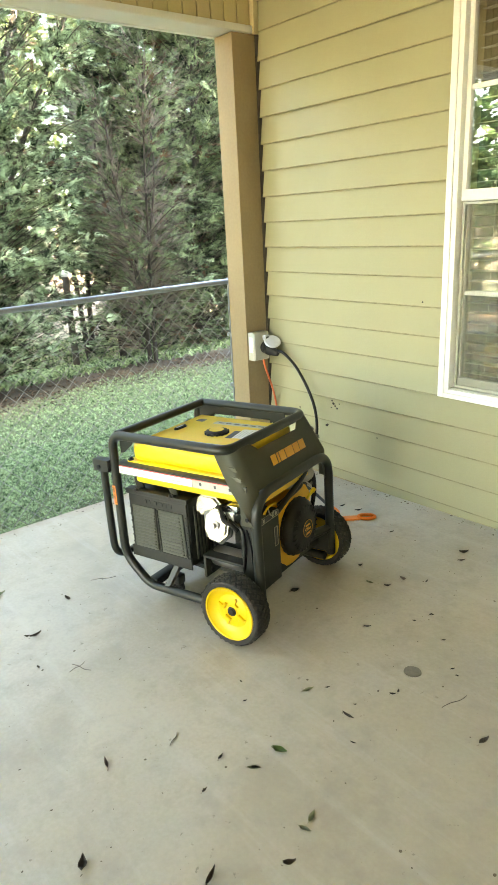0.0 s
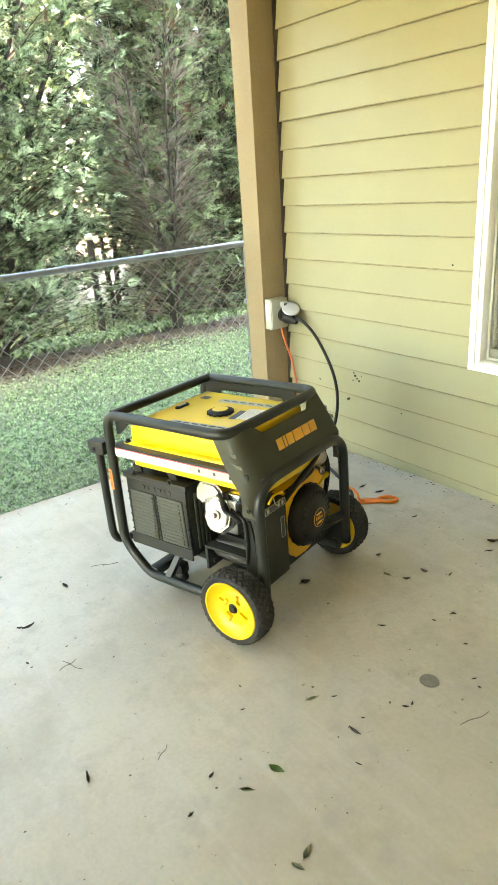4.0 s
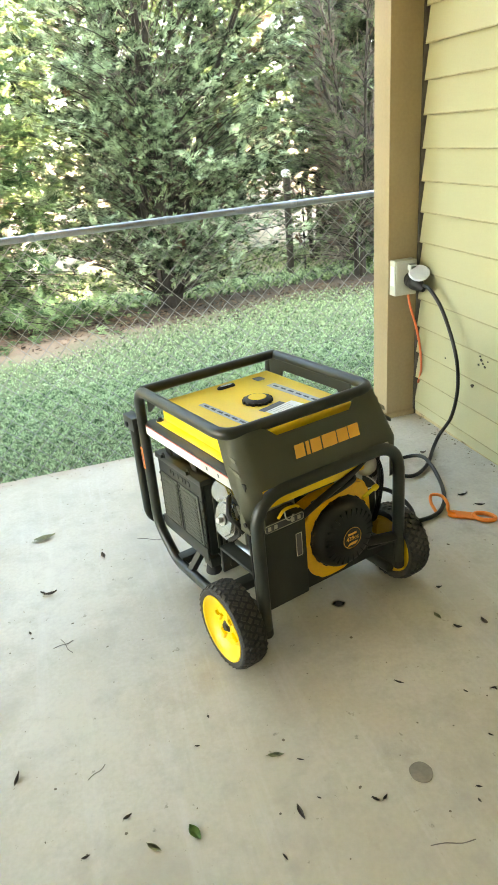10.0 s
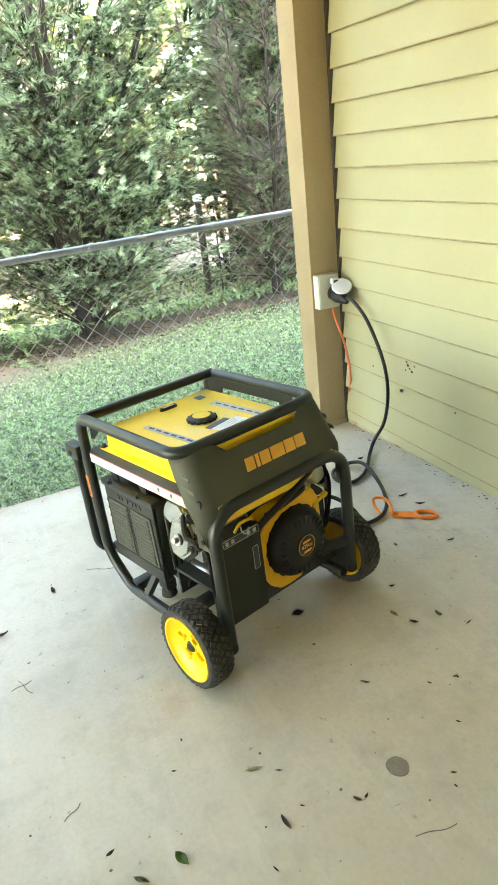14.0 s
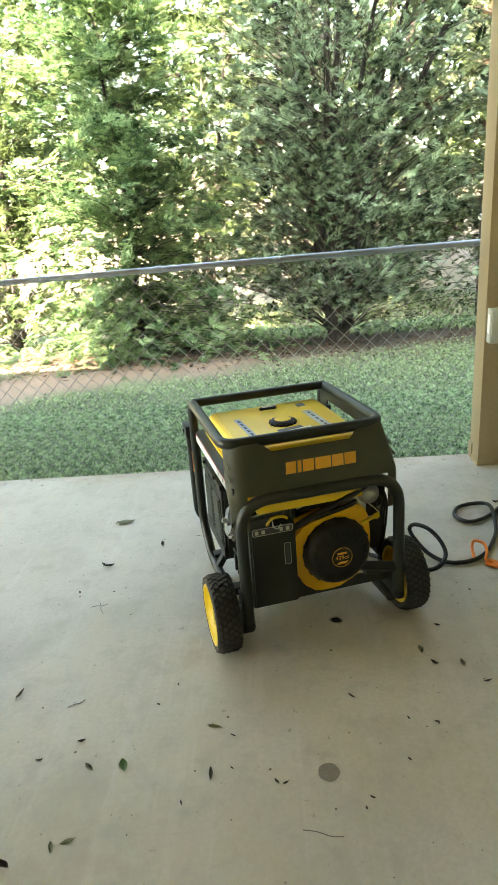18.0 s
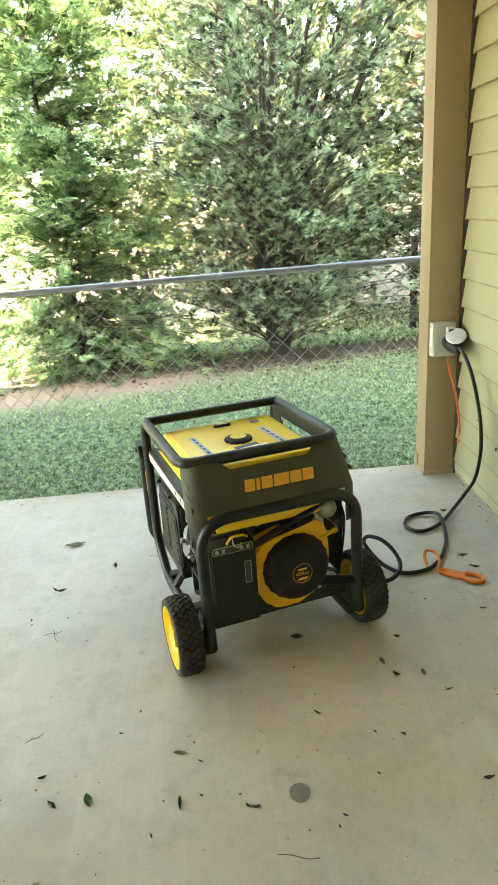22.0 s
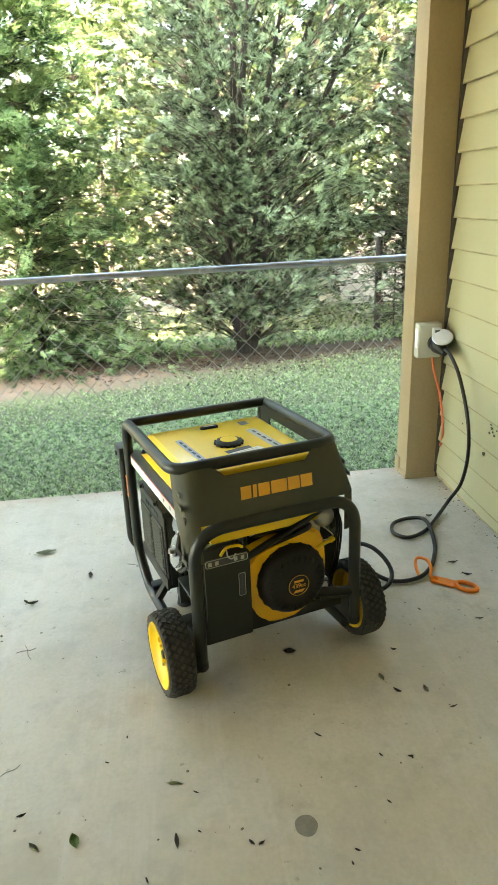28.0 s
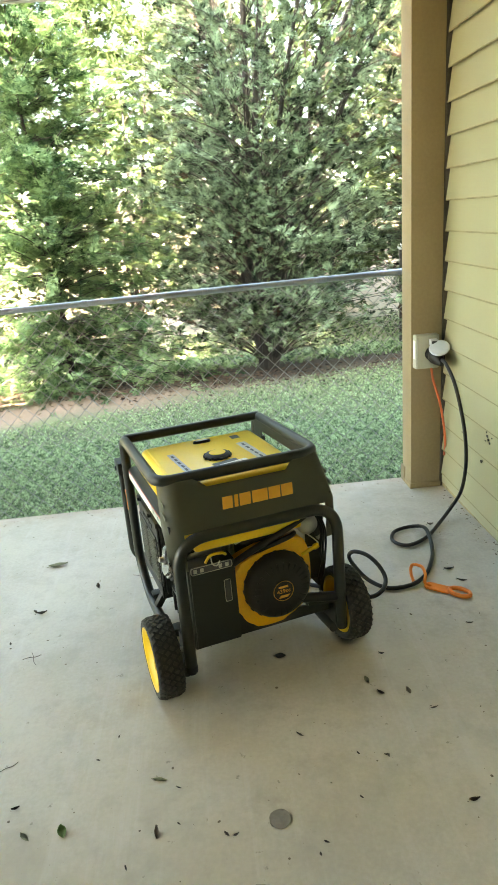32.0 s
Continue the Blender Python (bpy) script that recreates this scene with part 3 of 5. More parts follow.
for low, z0, z1, y in ((True, wz0 + 0.045, mid + 0.02, yw + 0.018), (False, mid - 0.02, wz1 - 0.055, yw - 0.002)):
    sash = part("sash", box(wx0 + 0.055, wx1 - 0.055, y, y + 0.028, z0, z0 + 0.042, 0.003), M_WHITE if not low else M_BOX, window)
    bar("sash_rail", wx0 + 0.055, wx1 - 0.055, z1 - 0.042, z1, y, y + 0.028, parent=sash)
    bar("sash_stile", wx0 + 0.055, wx0 + 0.076, z0 + 0.042, z1 - 0.042, y, y + 0.028, M_BOX if low else M_WHITE, parent=sash)
    bar("sash_stile", wx1 - 0.076, wx1 - 0.055, z0 + 0.042, z1 - 0.042, y, y + 0.028, M_BOX if low else M_WHITE, parent=sash)
    bar("muntin", wx0 + 0.076, wx1 - 0.076, (z0 + z1) / 2 - 0.009, (z0 + z1) / 2 + 0.009, y + 0.003, y + 0.010, parent=sash)
    pane = part("pane", box(wx0 + 0.074, wx1 - 0.074, y + 0.011, y + 0.015, z0 + 0.04, z1 - 0.04), M_GLASS, sash, smooth=False)
    pane.visible_shadow = False
screen = part("insect_screen", box(wx0 + 0.066, wx1 - 0.066, yw + 0.0055, yw + 0.0065, wz0 + 0.052, mid - 0.03), M_SCREEN, window, "fine grey insect screen over the lower sash", False)
for x in (wx0 + 0.062, wx1 - 0.072):
    bar("screen_frame", x, x + 0.010, wz0 + 0.047, mid - 0.024, yw + 0.002, yw + 0.011, M_BOX, 0.002, screen)
for z in (wz0 + 0.047, mid - 0.034):
    bar("screen_frame", wx0 + 0.072, wx1 - 0.072, z, z + 0.010, yw + 0.002, yw + 0.011, M_BOX, 0.002, screen)
blinds = base("window_blinds", "cream horizontal slat blinds behind the glass", "blinds")
slat = mesh_of(box(wx0 + 0.066, wx1 - 0.066, -0.022, 0.022, -0.0012, 0.0012), "slat", M_BLIND)
for i in range(37):
    part("slat", slat, None, blinds, at=pose(0, yw + 0.082, wz0 + 0.06 + 0.043 * i, 5, 0, 0))
for x in (wx0 + 0.17, wx1 - 0.17):
    part("ladder_cord", tube([(x, yw + 0.058, wz0 + 0.05), (x, yw + 0.058, wz1 - 0.06)], 0.0015, 5), M_BLIND, blinds)
part("head_rail", box(wx0 + 0.085, wx1 - 0.085, yw + 0.07, yw + 0.115, wz1 - 0.06, wz1 - 0.02, 0.003), M_BLIND, blinds)
# near-black walls put the room's lack of light into the colour
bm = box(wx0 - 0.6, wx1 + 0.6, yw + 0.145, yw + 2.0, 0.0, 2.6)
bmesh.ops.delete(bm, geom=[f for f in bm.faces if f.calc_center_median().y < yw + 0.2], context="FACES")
thing("wall_room", bm, M_DARK, "near-black box for the unlit room behind the window", "wall", kind="structure", smooth=False)

marks = bmesh.new()
for x, z, r in ((0.502, 0.424, 0.006), (0.515, 0.412, 0.004), (0.492, 0.437, 0.004), (0.53, 0.402, 0.005), (0.488, 0.40, 0.003), (0.545, 0.428, 0.003), (0.452, 0.295, 0.007), (0.459, 0.30, 0.005), (0.80, 0.30, 0.003), (0.25, 0.36, 0.004), (1.05, 0.98, 0.004)):
    bmesh.ops.create_icosphere(marks, subdivisions=1, radius=1, matrix=pose(x, WALL_Y - 0.010 - 0.008 * (1 - ((z - FIRST) % COURSE) / COURSE), z) @ Matrix.Diagonal((r * 1.6, 0.0025, r * 1.2, 1)))
thing("wall_dirt", marks, M_POSTWOOD, "small dark dirt specks on the siding", "dirt", kind="stuff")

# ---- chain link fence ----
FX, FTOP = -0.22, 1.035


def rail_z(y):
    return FTOP + 0.012 * y


fence = base("chain_link_fence", "galvanised chain link fence with a round top rail along the lawn", "fence")
part("top_rail", tube([(FX, 0.10, rail_z(0.10)), (FX, -3.0, rail_z(-3.0)), (FX, -6.4, rail_z(-6.4))], 0.0145, 14), M_GALV, fence, "round galvanised top rail")
part("end_post", tube([(FX, 0.10, -0.3), (FX, 0.10, rail_z(0.1) + 0.02)], 0.022, 12), M_GALV, fence, "galvanised end post")
part("rail_cup", lathe([(0, 0.03), (0.021, 0.028), (0.023, -0.02), (0.018, -0.03), (0, -0.03)], 14), M_GALV, fence, at=pose(FX, 0.085, rail_z(0.085), 90, 0, 0))
part("tension_bar", box(FX - 0.003, FX + 0.003, 0.052, 0.066, -0.10, rail_z(0) - 0.02), M_GALV, fence, "flat tension bar")
for z in (0.12, 0.42, 0.72):
    part("tension_band", box(FX - 0.026, FX + 0.026, 0.05, 0.128, z, z + 0.022, 0.003), M_GALV, fence)
sleeve = mesh_of(lathe([(0.0147, -0.016), (0.0166, -0.014), (0.0166, 0.014), (0.0147, 0.016)], 14, axis="Y"), "tie_band", M_GALV, True)
for i in range(11):
    y = -0.36 - 0.565 * i
    part("tie_band", sleeve, None, fence, at=pose(FX, y, rail_z(y)))
# woven wires: each one zigzags from bottom to top and hooks through its neighbour
PITCH, WIRE = 0.083, 0.0021
count = 150
zig = int((FTOP + 0.16) / (PITCH / 2))


def wire_mesh(flip):
    pts = [(0.0024 * (1 if (k + flip) % 2 else -1), (PITCH / 2) * ((k + flip) % 2), -0.14 + k * PITCH / 2) for k in range(zig + 1)]
    return mesh_of(tube(pts, WIRE, 5), "wire", M_WIRE)


wires = [wire_mesh(0), wire_mesh(1)]
for i in range(count):
    y = 0.05 - PITCH / 2 * (i + 1)
    part("wire", wires[i % 2], None, fence, at=Matrix.Translation((FX, y, 0.012 * y)))

# ---- power inlet on the post, its cable and the lead under it ----
inlet = base("power_inlet_box", "grey weatherproof power inlet box on the post", "power inlet", pose(0.0, 0.072, 0.69))
part("case", box(0.0, 0.05, -0.064, 0.044, -0.075, 0.08, 0.005), M_BOX, inlet)
part("face_plate", box(0.05, 0.056, -0.060, 0.040, -0.070, 0.075, 0.003), M_BOX, inlet)
part("lid_hinge", box(0.054, 0.078, -0.006, 0.028, 0.036, 0.064, 0.004), M_LIGHTGREY, inlet)
part("hinge_label", box(0.0785, 0.0795, 0.0, 0.022, 0.044, 0.056), M_INK, inlet)
part("side_label", box(0.012, 0.04, -0.0655, -0.0645, -0.03, 0.055), M_PAPER, inlet, "white printed label")
part("flange", lathe([(0, 0), (0.034, 0), (0.034, 0.02), (0.03, 0.024), (0, 0.024)], 28, axis="X"), M_BLACK, inlet, at=pose(0.055, 0.01, -0.005))
part("lid", lathe([(0, 0.0), (0.045, 0.0), (0.0465, 0.003), (0.041, 0.009), (0, 0.011)], 30), M_LIGHTGREY, inlet, "round grey flip lid, open", at=pose(0.101, 0.026, 0.026, 16, 34, 0))

def floor_run(pts, lift):
    return [(x, y, slab_z(x, y) + (p[0] if (p := rest) else lift)) for x, y, *rest in pts]


CORD = [(0.145, 0.095, 0.672), (0.20, 0.095, 0.662), (0.285, 0.10, 0.60), (0.375, 0.10, 0.49), (0.425, 0.10, 0.385), (0.435, 0.10, 0.27), (0.415, 0.09, 0.15), (0.38, 0.06, 0.06)]
CORD += floor_run([(0.43, 0.0, 0.018), (0.541, -0.093), (0.60, -0.17), (0.603, -0.222), (0.55, -0.25), (0.48, -0.225), (0.448, -0.17), (0.462, -0.115, 0.02), (0.52, -0.10, 0.034), (0.60, -0.108, 0.028), (0.69, -0.128), (0.77, -0.162),
                   (0.845, -0.205), (0.90, -0.26), (0.921, -0.321), (0.91, -0.379), (0.857, -0.429, 0.02), (0.798, -0.466, 0.05), (0.768, -0.48, 0.078), (0.776, -0.462, 0.10), (0.814, -0.422, 0.10), (0.868, -0.391, 0.08), (0.918, -0.38, 0.052), (0.965, -0.405, 0.035),
                   (0.965, -0.445, 0.014), (0.93, -0.50), (0.87, -0.58), (0.80, -0.70), (0.74, -0.86), (0.70, -0.98, 0.05), (0.72, -1.0, 0.16)], 0.0115)
cable = base("power_cable", "thick black power cable looped on the concrete", "cable")
part("jacket", tube(spline(CORD, 8), 0.0080, 10), M_CABLE, cable)
plug = part("plug", lathe([(0, 0.0), (0.029, 0.0), (0.031, 0.012), (0.031, 0.04), (0.026, 0.052), (0.018, 0.075), (0.012, 0.09), (0, 0.09)], 24, axis="X"), M_BLACK, cable, "black locking plug in the inlet box", at=pose(0.066, 0.082, 0.685, 0, 20, 8))
part("grip_ring", lathe([(0.0315, 0.014), (0.0335, 0.017), (0.0335, 0.03), (0.0315, 0.033)], 24, axis="X"), M_BLACK, plug)
LEAD = [(0.03, 0.085, 0.625), (0.045, 0.09, 0.56), (0.062, 0.118, 0.45), (0.072, 0.135, 0.34), (0.055, 0.150, 0.24), (0.02, 0.158, 0.17)]
thing("hanging_lead", tube(spline(LEAD, 6), 0.0056, 8), M_LEAD, "thin orange lead hanging from the inlet box", "cord")
strap = base("cord_strap", "orange plastic carry strap round the cord", "strap", on_slab(0.885, -0.255, 42))
part("loop", tube(spline([(0.0, -0.02, 0.012), (-0.03, 0.01, 0.03), (-0.035, 0.03, 0.05), (0.0, 0.035, 0.052), (0.03, 0.01, 0.04), (0.04, -0.01, 0.02), (0.06, 0.0, 0.01)], 6), 0.006, 8), M_ORANGE, strap)
bm = slab(rounded(0.10, 0.045, 0.018), 0.006, bevel=0.002)
part("tongue", bm, M_ORANGE, strap, at=pose(0.085, 0.005, 0.004, 0, 2, 12))
bm = bmesh.new()
ring = tube([(0.038 * math.cos(a) + 0.16, 0.024 * math.sin(a) + 0.02, 0.008) for a in [k * math.pi / 9 for k in range(19)]], 0.008, 8, bm, ends=False)
part("handle_ring", bm, M_ORANGE, strap)


# ---- portable generator; local axes: x to its recoil starter side, y across, z up from the slab ----
GEN = on_slab(1.2615, -0.8557, 16.8)
gen = base("portable_generator", "yellow and black portable generator on two wheels standing on the slab", "generator", GEN)
TR = 0.0165
HW = 0.240          # half width of the top frame
XB, XF, ZT = -0.556, -0.047, 0.643


def gp(name, bm, mat, label="", parent=None, smooth=True, at=None):
    if parent is None:
        at = Matrix.Translation((0, SHIFT, 0)) @ (at or Matrix())
    return part(name, bm, mat, parent or gen, label, smooth, at)


SHIFT = 0.0         # the engine's front end sits a little off the middle


HL = {-1: 0.250, 1: 0.240}
# frame: one bent bar a side that joins across the front, a rear bar, and the front hoop
for s, name in ((-1, "side_tube"), (1, "side_tube")):
    pts = [(0.02, s * (HL[s] - 0.004), 0.074), (-0.46, s * (HL[s] - 0.004), 0.068, 0.1), (XB - 0.008, s * HL[s], 0.17, 0.12), (XB, s * HL[s], ZT, 0.055), (-0.30, s * HL[s], ZT)]
    gp(name, tube(fillet(pts, 0.08, 8), TR, 14), M_FRAME, "bent black steel side tube")
gp("top_tube", tube(fillet([(-0.30, -HL[-1], ZT), (XF - 0.004, -HL[-1], ZT, 0.055), (XF, HW, ZT, 0.06), (-0.30, HW, ZT)], 0.06, 8), TR, 14), M_FRAME, "bent black top tube")
gp("rear_tube", tube([(XB + 0.03, -HL[-1], ZT + 0.002), (XB + 0.03, HW, ZT + 0.002)], TR * 0.95, 12), M_FRAME)
HX, HY = 0.036, 0.247
gp("front_hoop", tube(fillet([(HX, -0.236, 0.09), (HX, -0.236, 0.497, 0.095), (HX, 0.254, 0.497, 0.095), (HX, 0.254, 0.09)], 0.09, 10), 0.0175, 14), M_FRAME, "black steel front hoop")
for s in (-1, 1):
    gp("hoop_end_cap", lathe([(0, -0.006), (0.015, -0.005), (0.018, 0.0), (0.018, 0.02), (0, 0.02)], 14), M_RUBBER, at=pose(HX, 0.254 if s > 0 else -0.236, 0.085))
    gp("rear_gusset", slab([(0, 0), (0.075, 0), (0.06, -0.02), (0.02, -0.055), (0, -0.06)], 0.004, to=pose(XB + 0.02, s * (HW - 0.01), ZT - 0.012, 90, 0, 0)), M_FRAME)
# inner handle plate along the far top side
gp("hand_grip_plate", slab([(0, 0), (0.40, 0), (0.40, -0.05), (0.36, -0.058), (0.34, -0.03), (0.07, -0.03), (0.05, -0.07), (0, -0.08)], 0.004, to=pose(XB + 0.03, HW - 0.012, ZT - 0.008, 90, 0, 0)), M_FRAME, "black side plate with a long opening")

# folding handle at the rear
handle = gp("folding_handle", tube(fillet([(XB - 0.052, -0.262, 0.525), (XB - 0.052, -0.262, 0.15, 0.07), (XB - 0.03, 0.262, 0.15, 0.07), (XB - 0.052, 0.262, 0.525)], 0.07, 8), 0.014, 12), M_FRAME, "fold-down black tube handle")
for s in (-1, 1):
    gp("pivot_bracket", box(XB - 0.085, XB - 0.01, s * 0.262 - 0.018, s * 0.262 + 0.018, 0.505, 0.55, 0.004), M_FRAME, parent=handle)
    gp("pivot_bolt", lathe([(0, -0.024), (0.009, -0.022), (0.009, 0.022), (0, 0.024)], 6, axis="Y"), M_BLACK, parent=handle, at=pose(XB - 0.055, s * 0.262, 0.522))
sticker = gp("handle_sticker", box(XB - 0.0135, XB + 0.0005, -HL[-1] - TR - 0.0006, -HL[-1] - TR + 0.006, 0.378, 0.452, 0.001), M_ORANGE, "orange warning sticker on the tube")
for k in range(2):
    gp("print_bar", box(XB - 0.010 + 0.005 * k, XB - 0.008 + 0.005 * k, -HL[-1] - TR - 0.0011, -HL[-1] - TR + 0.003, 0.385, 0.446), M_INK, parent=sticker, smooth=False)

# base channels and feet
for x in (-0.445, -0.20):
    gp("cross_channel", box(x - 0.020, x + 0.020, -HW - 0.004, HW, 0.066, 0.094, 0.004), M_FRAME)
for s in (-1, 1):
    gp("engine_rail", box(-0.36, -0.06, s * 0.10 - 0.018, s * 0.10 + 0.018, 0.122, 0.158, 0.003), M_FRAME)
    gp("foot_brace", tube([(-0.372, s * (HL[s] - 0.006), 0.076), (-0.335, s * 0.195, 0.18)], 0.0145, 4), M_FRAME, "flat steel brace from the side tube")
    foot = gp("foot", box(-0.445, -0.395, s * 0.14 - 0.02, s * 0.14 + 0.02, 0.03, 0.068, 0.006), M_FRAME)
    gp("rubber_pad", lathe([(0, -0.001), (0.024, 0.0), (0.027, 0.004), (0.022, 0.032), (0, 0.032)], 16), M_RUBBER, parent=foot, at=pose(-0.42, s * 0.14, 0.0))

gp("base_tray", box(-0.50, -0.26, -0.17, 0.17, 0.160, 0.168, 0.002), M_SHEET, "dark tray under the alternator")

# tank
tank = gp("fuel_tank", box(-0.512, -0.082, -0.202, 0.202, 0.538, 0.604, 0.02, 4), M_YELLOW, "glossy yellow steel fuel tank")
gp("tank_seam", box(-0.526, -0.068, -0.218, 0.218, 0.530, 0.540, 0.003), M_YELLOW, parent=tank)
gp("tank_belly", box(-0.50, -0.03, -0.214, 0.214, 0.456, 0.529, 0.014, 3), M_YELLOW, parent=tank)
gp("tank_skirt", box(-0.12, 0.012, -0.180, 0.15, 0.438, 0.502, 0.008, 2), M_YELLOW, parent=tank)
gp("raised_panel", box(-0.495, -0.10, -0.186, 0.186, 0.598, 0.6075, 0.0045, 3), M_YELLOW, parent=tank)
cap = gp("fuel_cap", lathe([(0, 0.020), (0.030, 0.0205), (0.037, 0.018), (0.041, 0.014), (0.042, 0.005), (0.036, 0.003), (0.034, 0.0), (0, 0.0)], 36), M_BLACK, "round black fuel cap", parent=tank, at=pose(-0.277, 0.0, 0.601))
knob = mesh_of(box(0.041, 0.0455, -0.005, 0.005, 0.005, 0.015, 0.0018), "cap_grip", M_BLACK, True)
for k in range(14):
    part("cap_grip", knob, None, cap, at=pose(0, 0, 0, 0, 0, k * 360 / 14))
gp("cap_face", lathe([(0, 0.0215), (0.026, 0.0217), (0.0275, 0.0202), (0, 0.020)], 30), M_YELLOW, "yellow printed disc", parent=cap)
bolt = mesh_of(lathe([(0, 0.012), (0.006, 0.0115), (0.0065, 0.004), (0.011, 0.003), (0.011, 0.0), (0, 0.0)], 12), "bolt", M_BLACK, True)
for x, y in ((-0.515, -0.209), (-0.515, 0.209), (-0.076, -0.209), (-0.076, 0.209)):
    part("tank_bolt", bolt, None, tank, at=pose(x, y, 0.539))


def decal(name, x, y, w, h, turn, mat, parent, label="", z=0.6079):
    return gp(name, slab(rounded(w, h, 0.004), 0.0006), mat, label, parent, False, pose(x, y, z, 0, 0, turn))


gauge = gp("fuel_gauge", slab(rounded(0.062, 0.02, 0.009), 0.009, bevel=0.003), M_BLACK, "black fuel gauge window", tank, at=pose(-0.45, 0.0, 0.606, 0, 0, 90))
gp("gauge_glass", slab(rounded(0.04, 0.008, 0.003), 0.0006), M_LIGHTGREY, "", gauge, False, pose(0, 0, 0.009))
for nm, x0, y0 in (("side_decal", -0.245, -0.124), ("side_decal", -0.235, 0.118)):
    d = decal(nm, x0, y0, 0.27, 0.022 if y0 < 0 else 0.032, 3, M_SILVERINK, tank, "silver and black printed stripe")
    for k in range(7):
        gp("print_bar", slab(rounded(0.024, 0.008, 0.001, 1), 0.0004), M_INK, "", d, False, pose(-0.105 + 0.035 * k, 0, 0.0006))
icon = decal("tank_emblem", -0.44, 0.116, 0.036, 0.03, 0, M_INK, tank, "small dark emblem")
notice = decal("paper_notice", -0.165, 0.022, 0.062, 0.105, 10, M_PAPER, tank, "white paper notice", z=0.6095)
gp("notice_head", slab(rounded(0.024, 0.085, 0.001, 1), 0.0004), M_INK, "", notice, False, pose(-0.045, -0.012, -0.0006))
for k in range(5):
    gp("print_bar", slab(rounded(0.002, 0.085 - 0.012 * (k % 3), 0.0005, 1), 0.0004), M_SILVERINK, "", notice, False, pose(-0.022 + 0.011 * k, -0.005, 0.0006))

# side rails with their stickers
for s in (-1, 1):
    rail = gp("side_rail", box(XB, 0.015, s * (HW + 0.004) - 0.003, s * (HW + 0.004) + 0.003, 0.497, 0.533, 0.0015), M_SHEET, "folded sheet rail under the tank")
    gp("rail_flange", box(XB, 0.0, min(s * 0.205, s * (HW + 0.004)), max(s * 0.205, s * (HW + 0.004)), 0.530, 0.5345, 0.001), M_SHEET, parent=rail)
    y = s * (HW + 0.0078)
    for nm, x0, x1, mat in (("warning_sticker", XB + 0.004, -0.205, M_PAPER), ("icon_sticker", -0.203, -0.005, M_SILVERINK)):
        st = gp(nm, box(x0, x1, min(y, y + s * 0.0006), max(y, y + s * 0.0006), 0.4985, 0.5285), mat, parent=rail, smooth=False)
        if mat is M_PAPER:
            gp("red_border", box(x0, x1, min(y, y + s * 0.0012), max(y, y + s * 0.0012), 0.5255, 0.5285), M_REDINK, parent=st, smooth=False)
            for k in range(4):
                gp("print_bar", box(x0 + 0.02 + 0.075 * k, x0 + 0.075 + 0.075 * k, min(y, y + s * 0.0012), max(y, y + s * 0.0012), 0.508, 0.5115), M_SILVERINK, parent=st, smooth=False)
        else:
            for k in range(3):
                gp("print_bar", box(x0 + 0.03 + 0.06 * k, x0 + 0.038 + 0.06 * k, min(y, y + s * 0.0012), max(y, y + s * 0.0012), 0.509, 0.519), M_INK, parent=st, smooth=False)
            gp("red_border", box(x0, x1, min(y, y + s * 0.0012), max(y, y + s * 0.0012), 0.5262, 0.5285), M_REDINK, parent=st, smooth=False)


SHIFT = 0.004
# plastic shroud between top tube and hoop, wrapping round both sides
def shroud():
    b = bmesh.new()

    def path(z):
        k = (0.641 - z) / 0.130
        xf = XF + 0.013 + 0.070 * min(1.0, k)
        w = HW + 0.003 + 0.016 * min(1.0, k)
        xb = -0.115 + 0.155 * max(0.0, min(1.0, (0.641 - z) / 0.24)) ** 1.15
        r = 0.045
        pts = [(xb + (xf - r - xb) * i / 4, -w) for i in range(5)]
        pts += [(xf - r + r * math.sin(a), -w + r - r * math.cos(a)) for a in [radians(15 * i) for i in range(1, 7)]]
        front = [(xf, -w + r + (2 * w - 2 * r) * i / 20) for i in range(1, 20)]
        back = [(x, -y) for x, y in pts[::-1]]
        return pts + front + back

    n = len(path(0.6))
    rows = []
    for i in range(9):
        t = i / 8
        row = []
        for k in range(n):
            y = path(0.6)[k][1]
            side = k <= 6 or k >= n - 7
            notch = max(0.0, min(1.0, (0.148 - abs(y)) / 0.016)) if not side else 0.0
            top, low = 0.642 - 0.026 * notch, 0.511
            z = top + (low - top) * t
            row.append(b.verts.new((*path(z)[k], z)))
        rows.append(row)
    for a, c in zip(rows, rows[1:]):
        for k in range(n - 1):
            b.faces.new((a[k], a[k + 1], c[k + 1], c[k]))
    for lo, hi in ((0, 10), (n - 11, n - 1)):
        last = rows[-1]
        for i in range(1, 6):
            z = 0.511 - 0.11 * i / 5
            cur = {k: b.verts.new((*path(z)[k], z)) for k in range(lo, hi + 1)}
            prev = {k: last[k] for k in cur} if i == 1 else prev_row
            for k in range(lo, hi):
                b.faces.new((prev[k], prev[k + 1], cur[k + 1], cur[k]))
            prev_row = cur
    bmesh.ops.solidify(b, geom=b.faces[:], thickness=0.005)
    return b


guard = gp("front_shroud", shroud(), M_GUARD, "dark grey moulded plastic shroud")
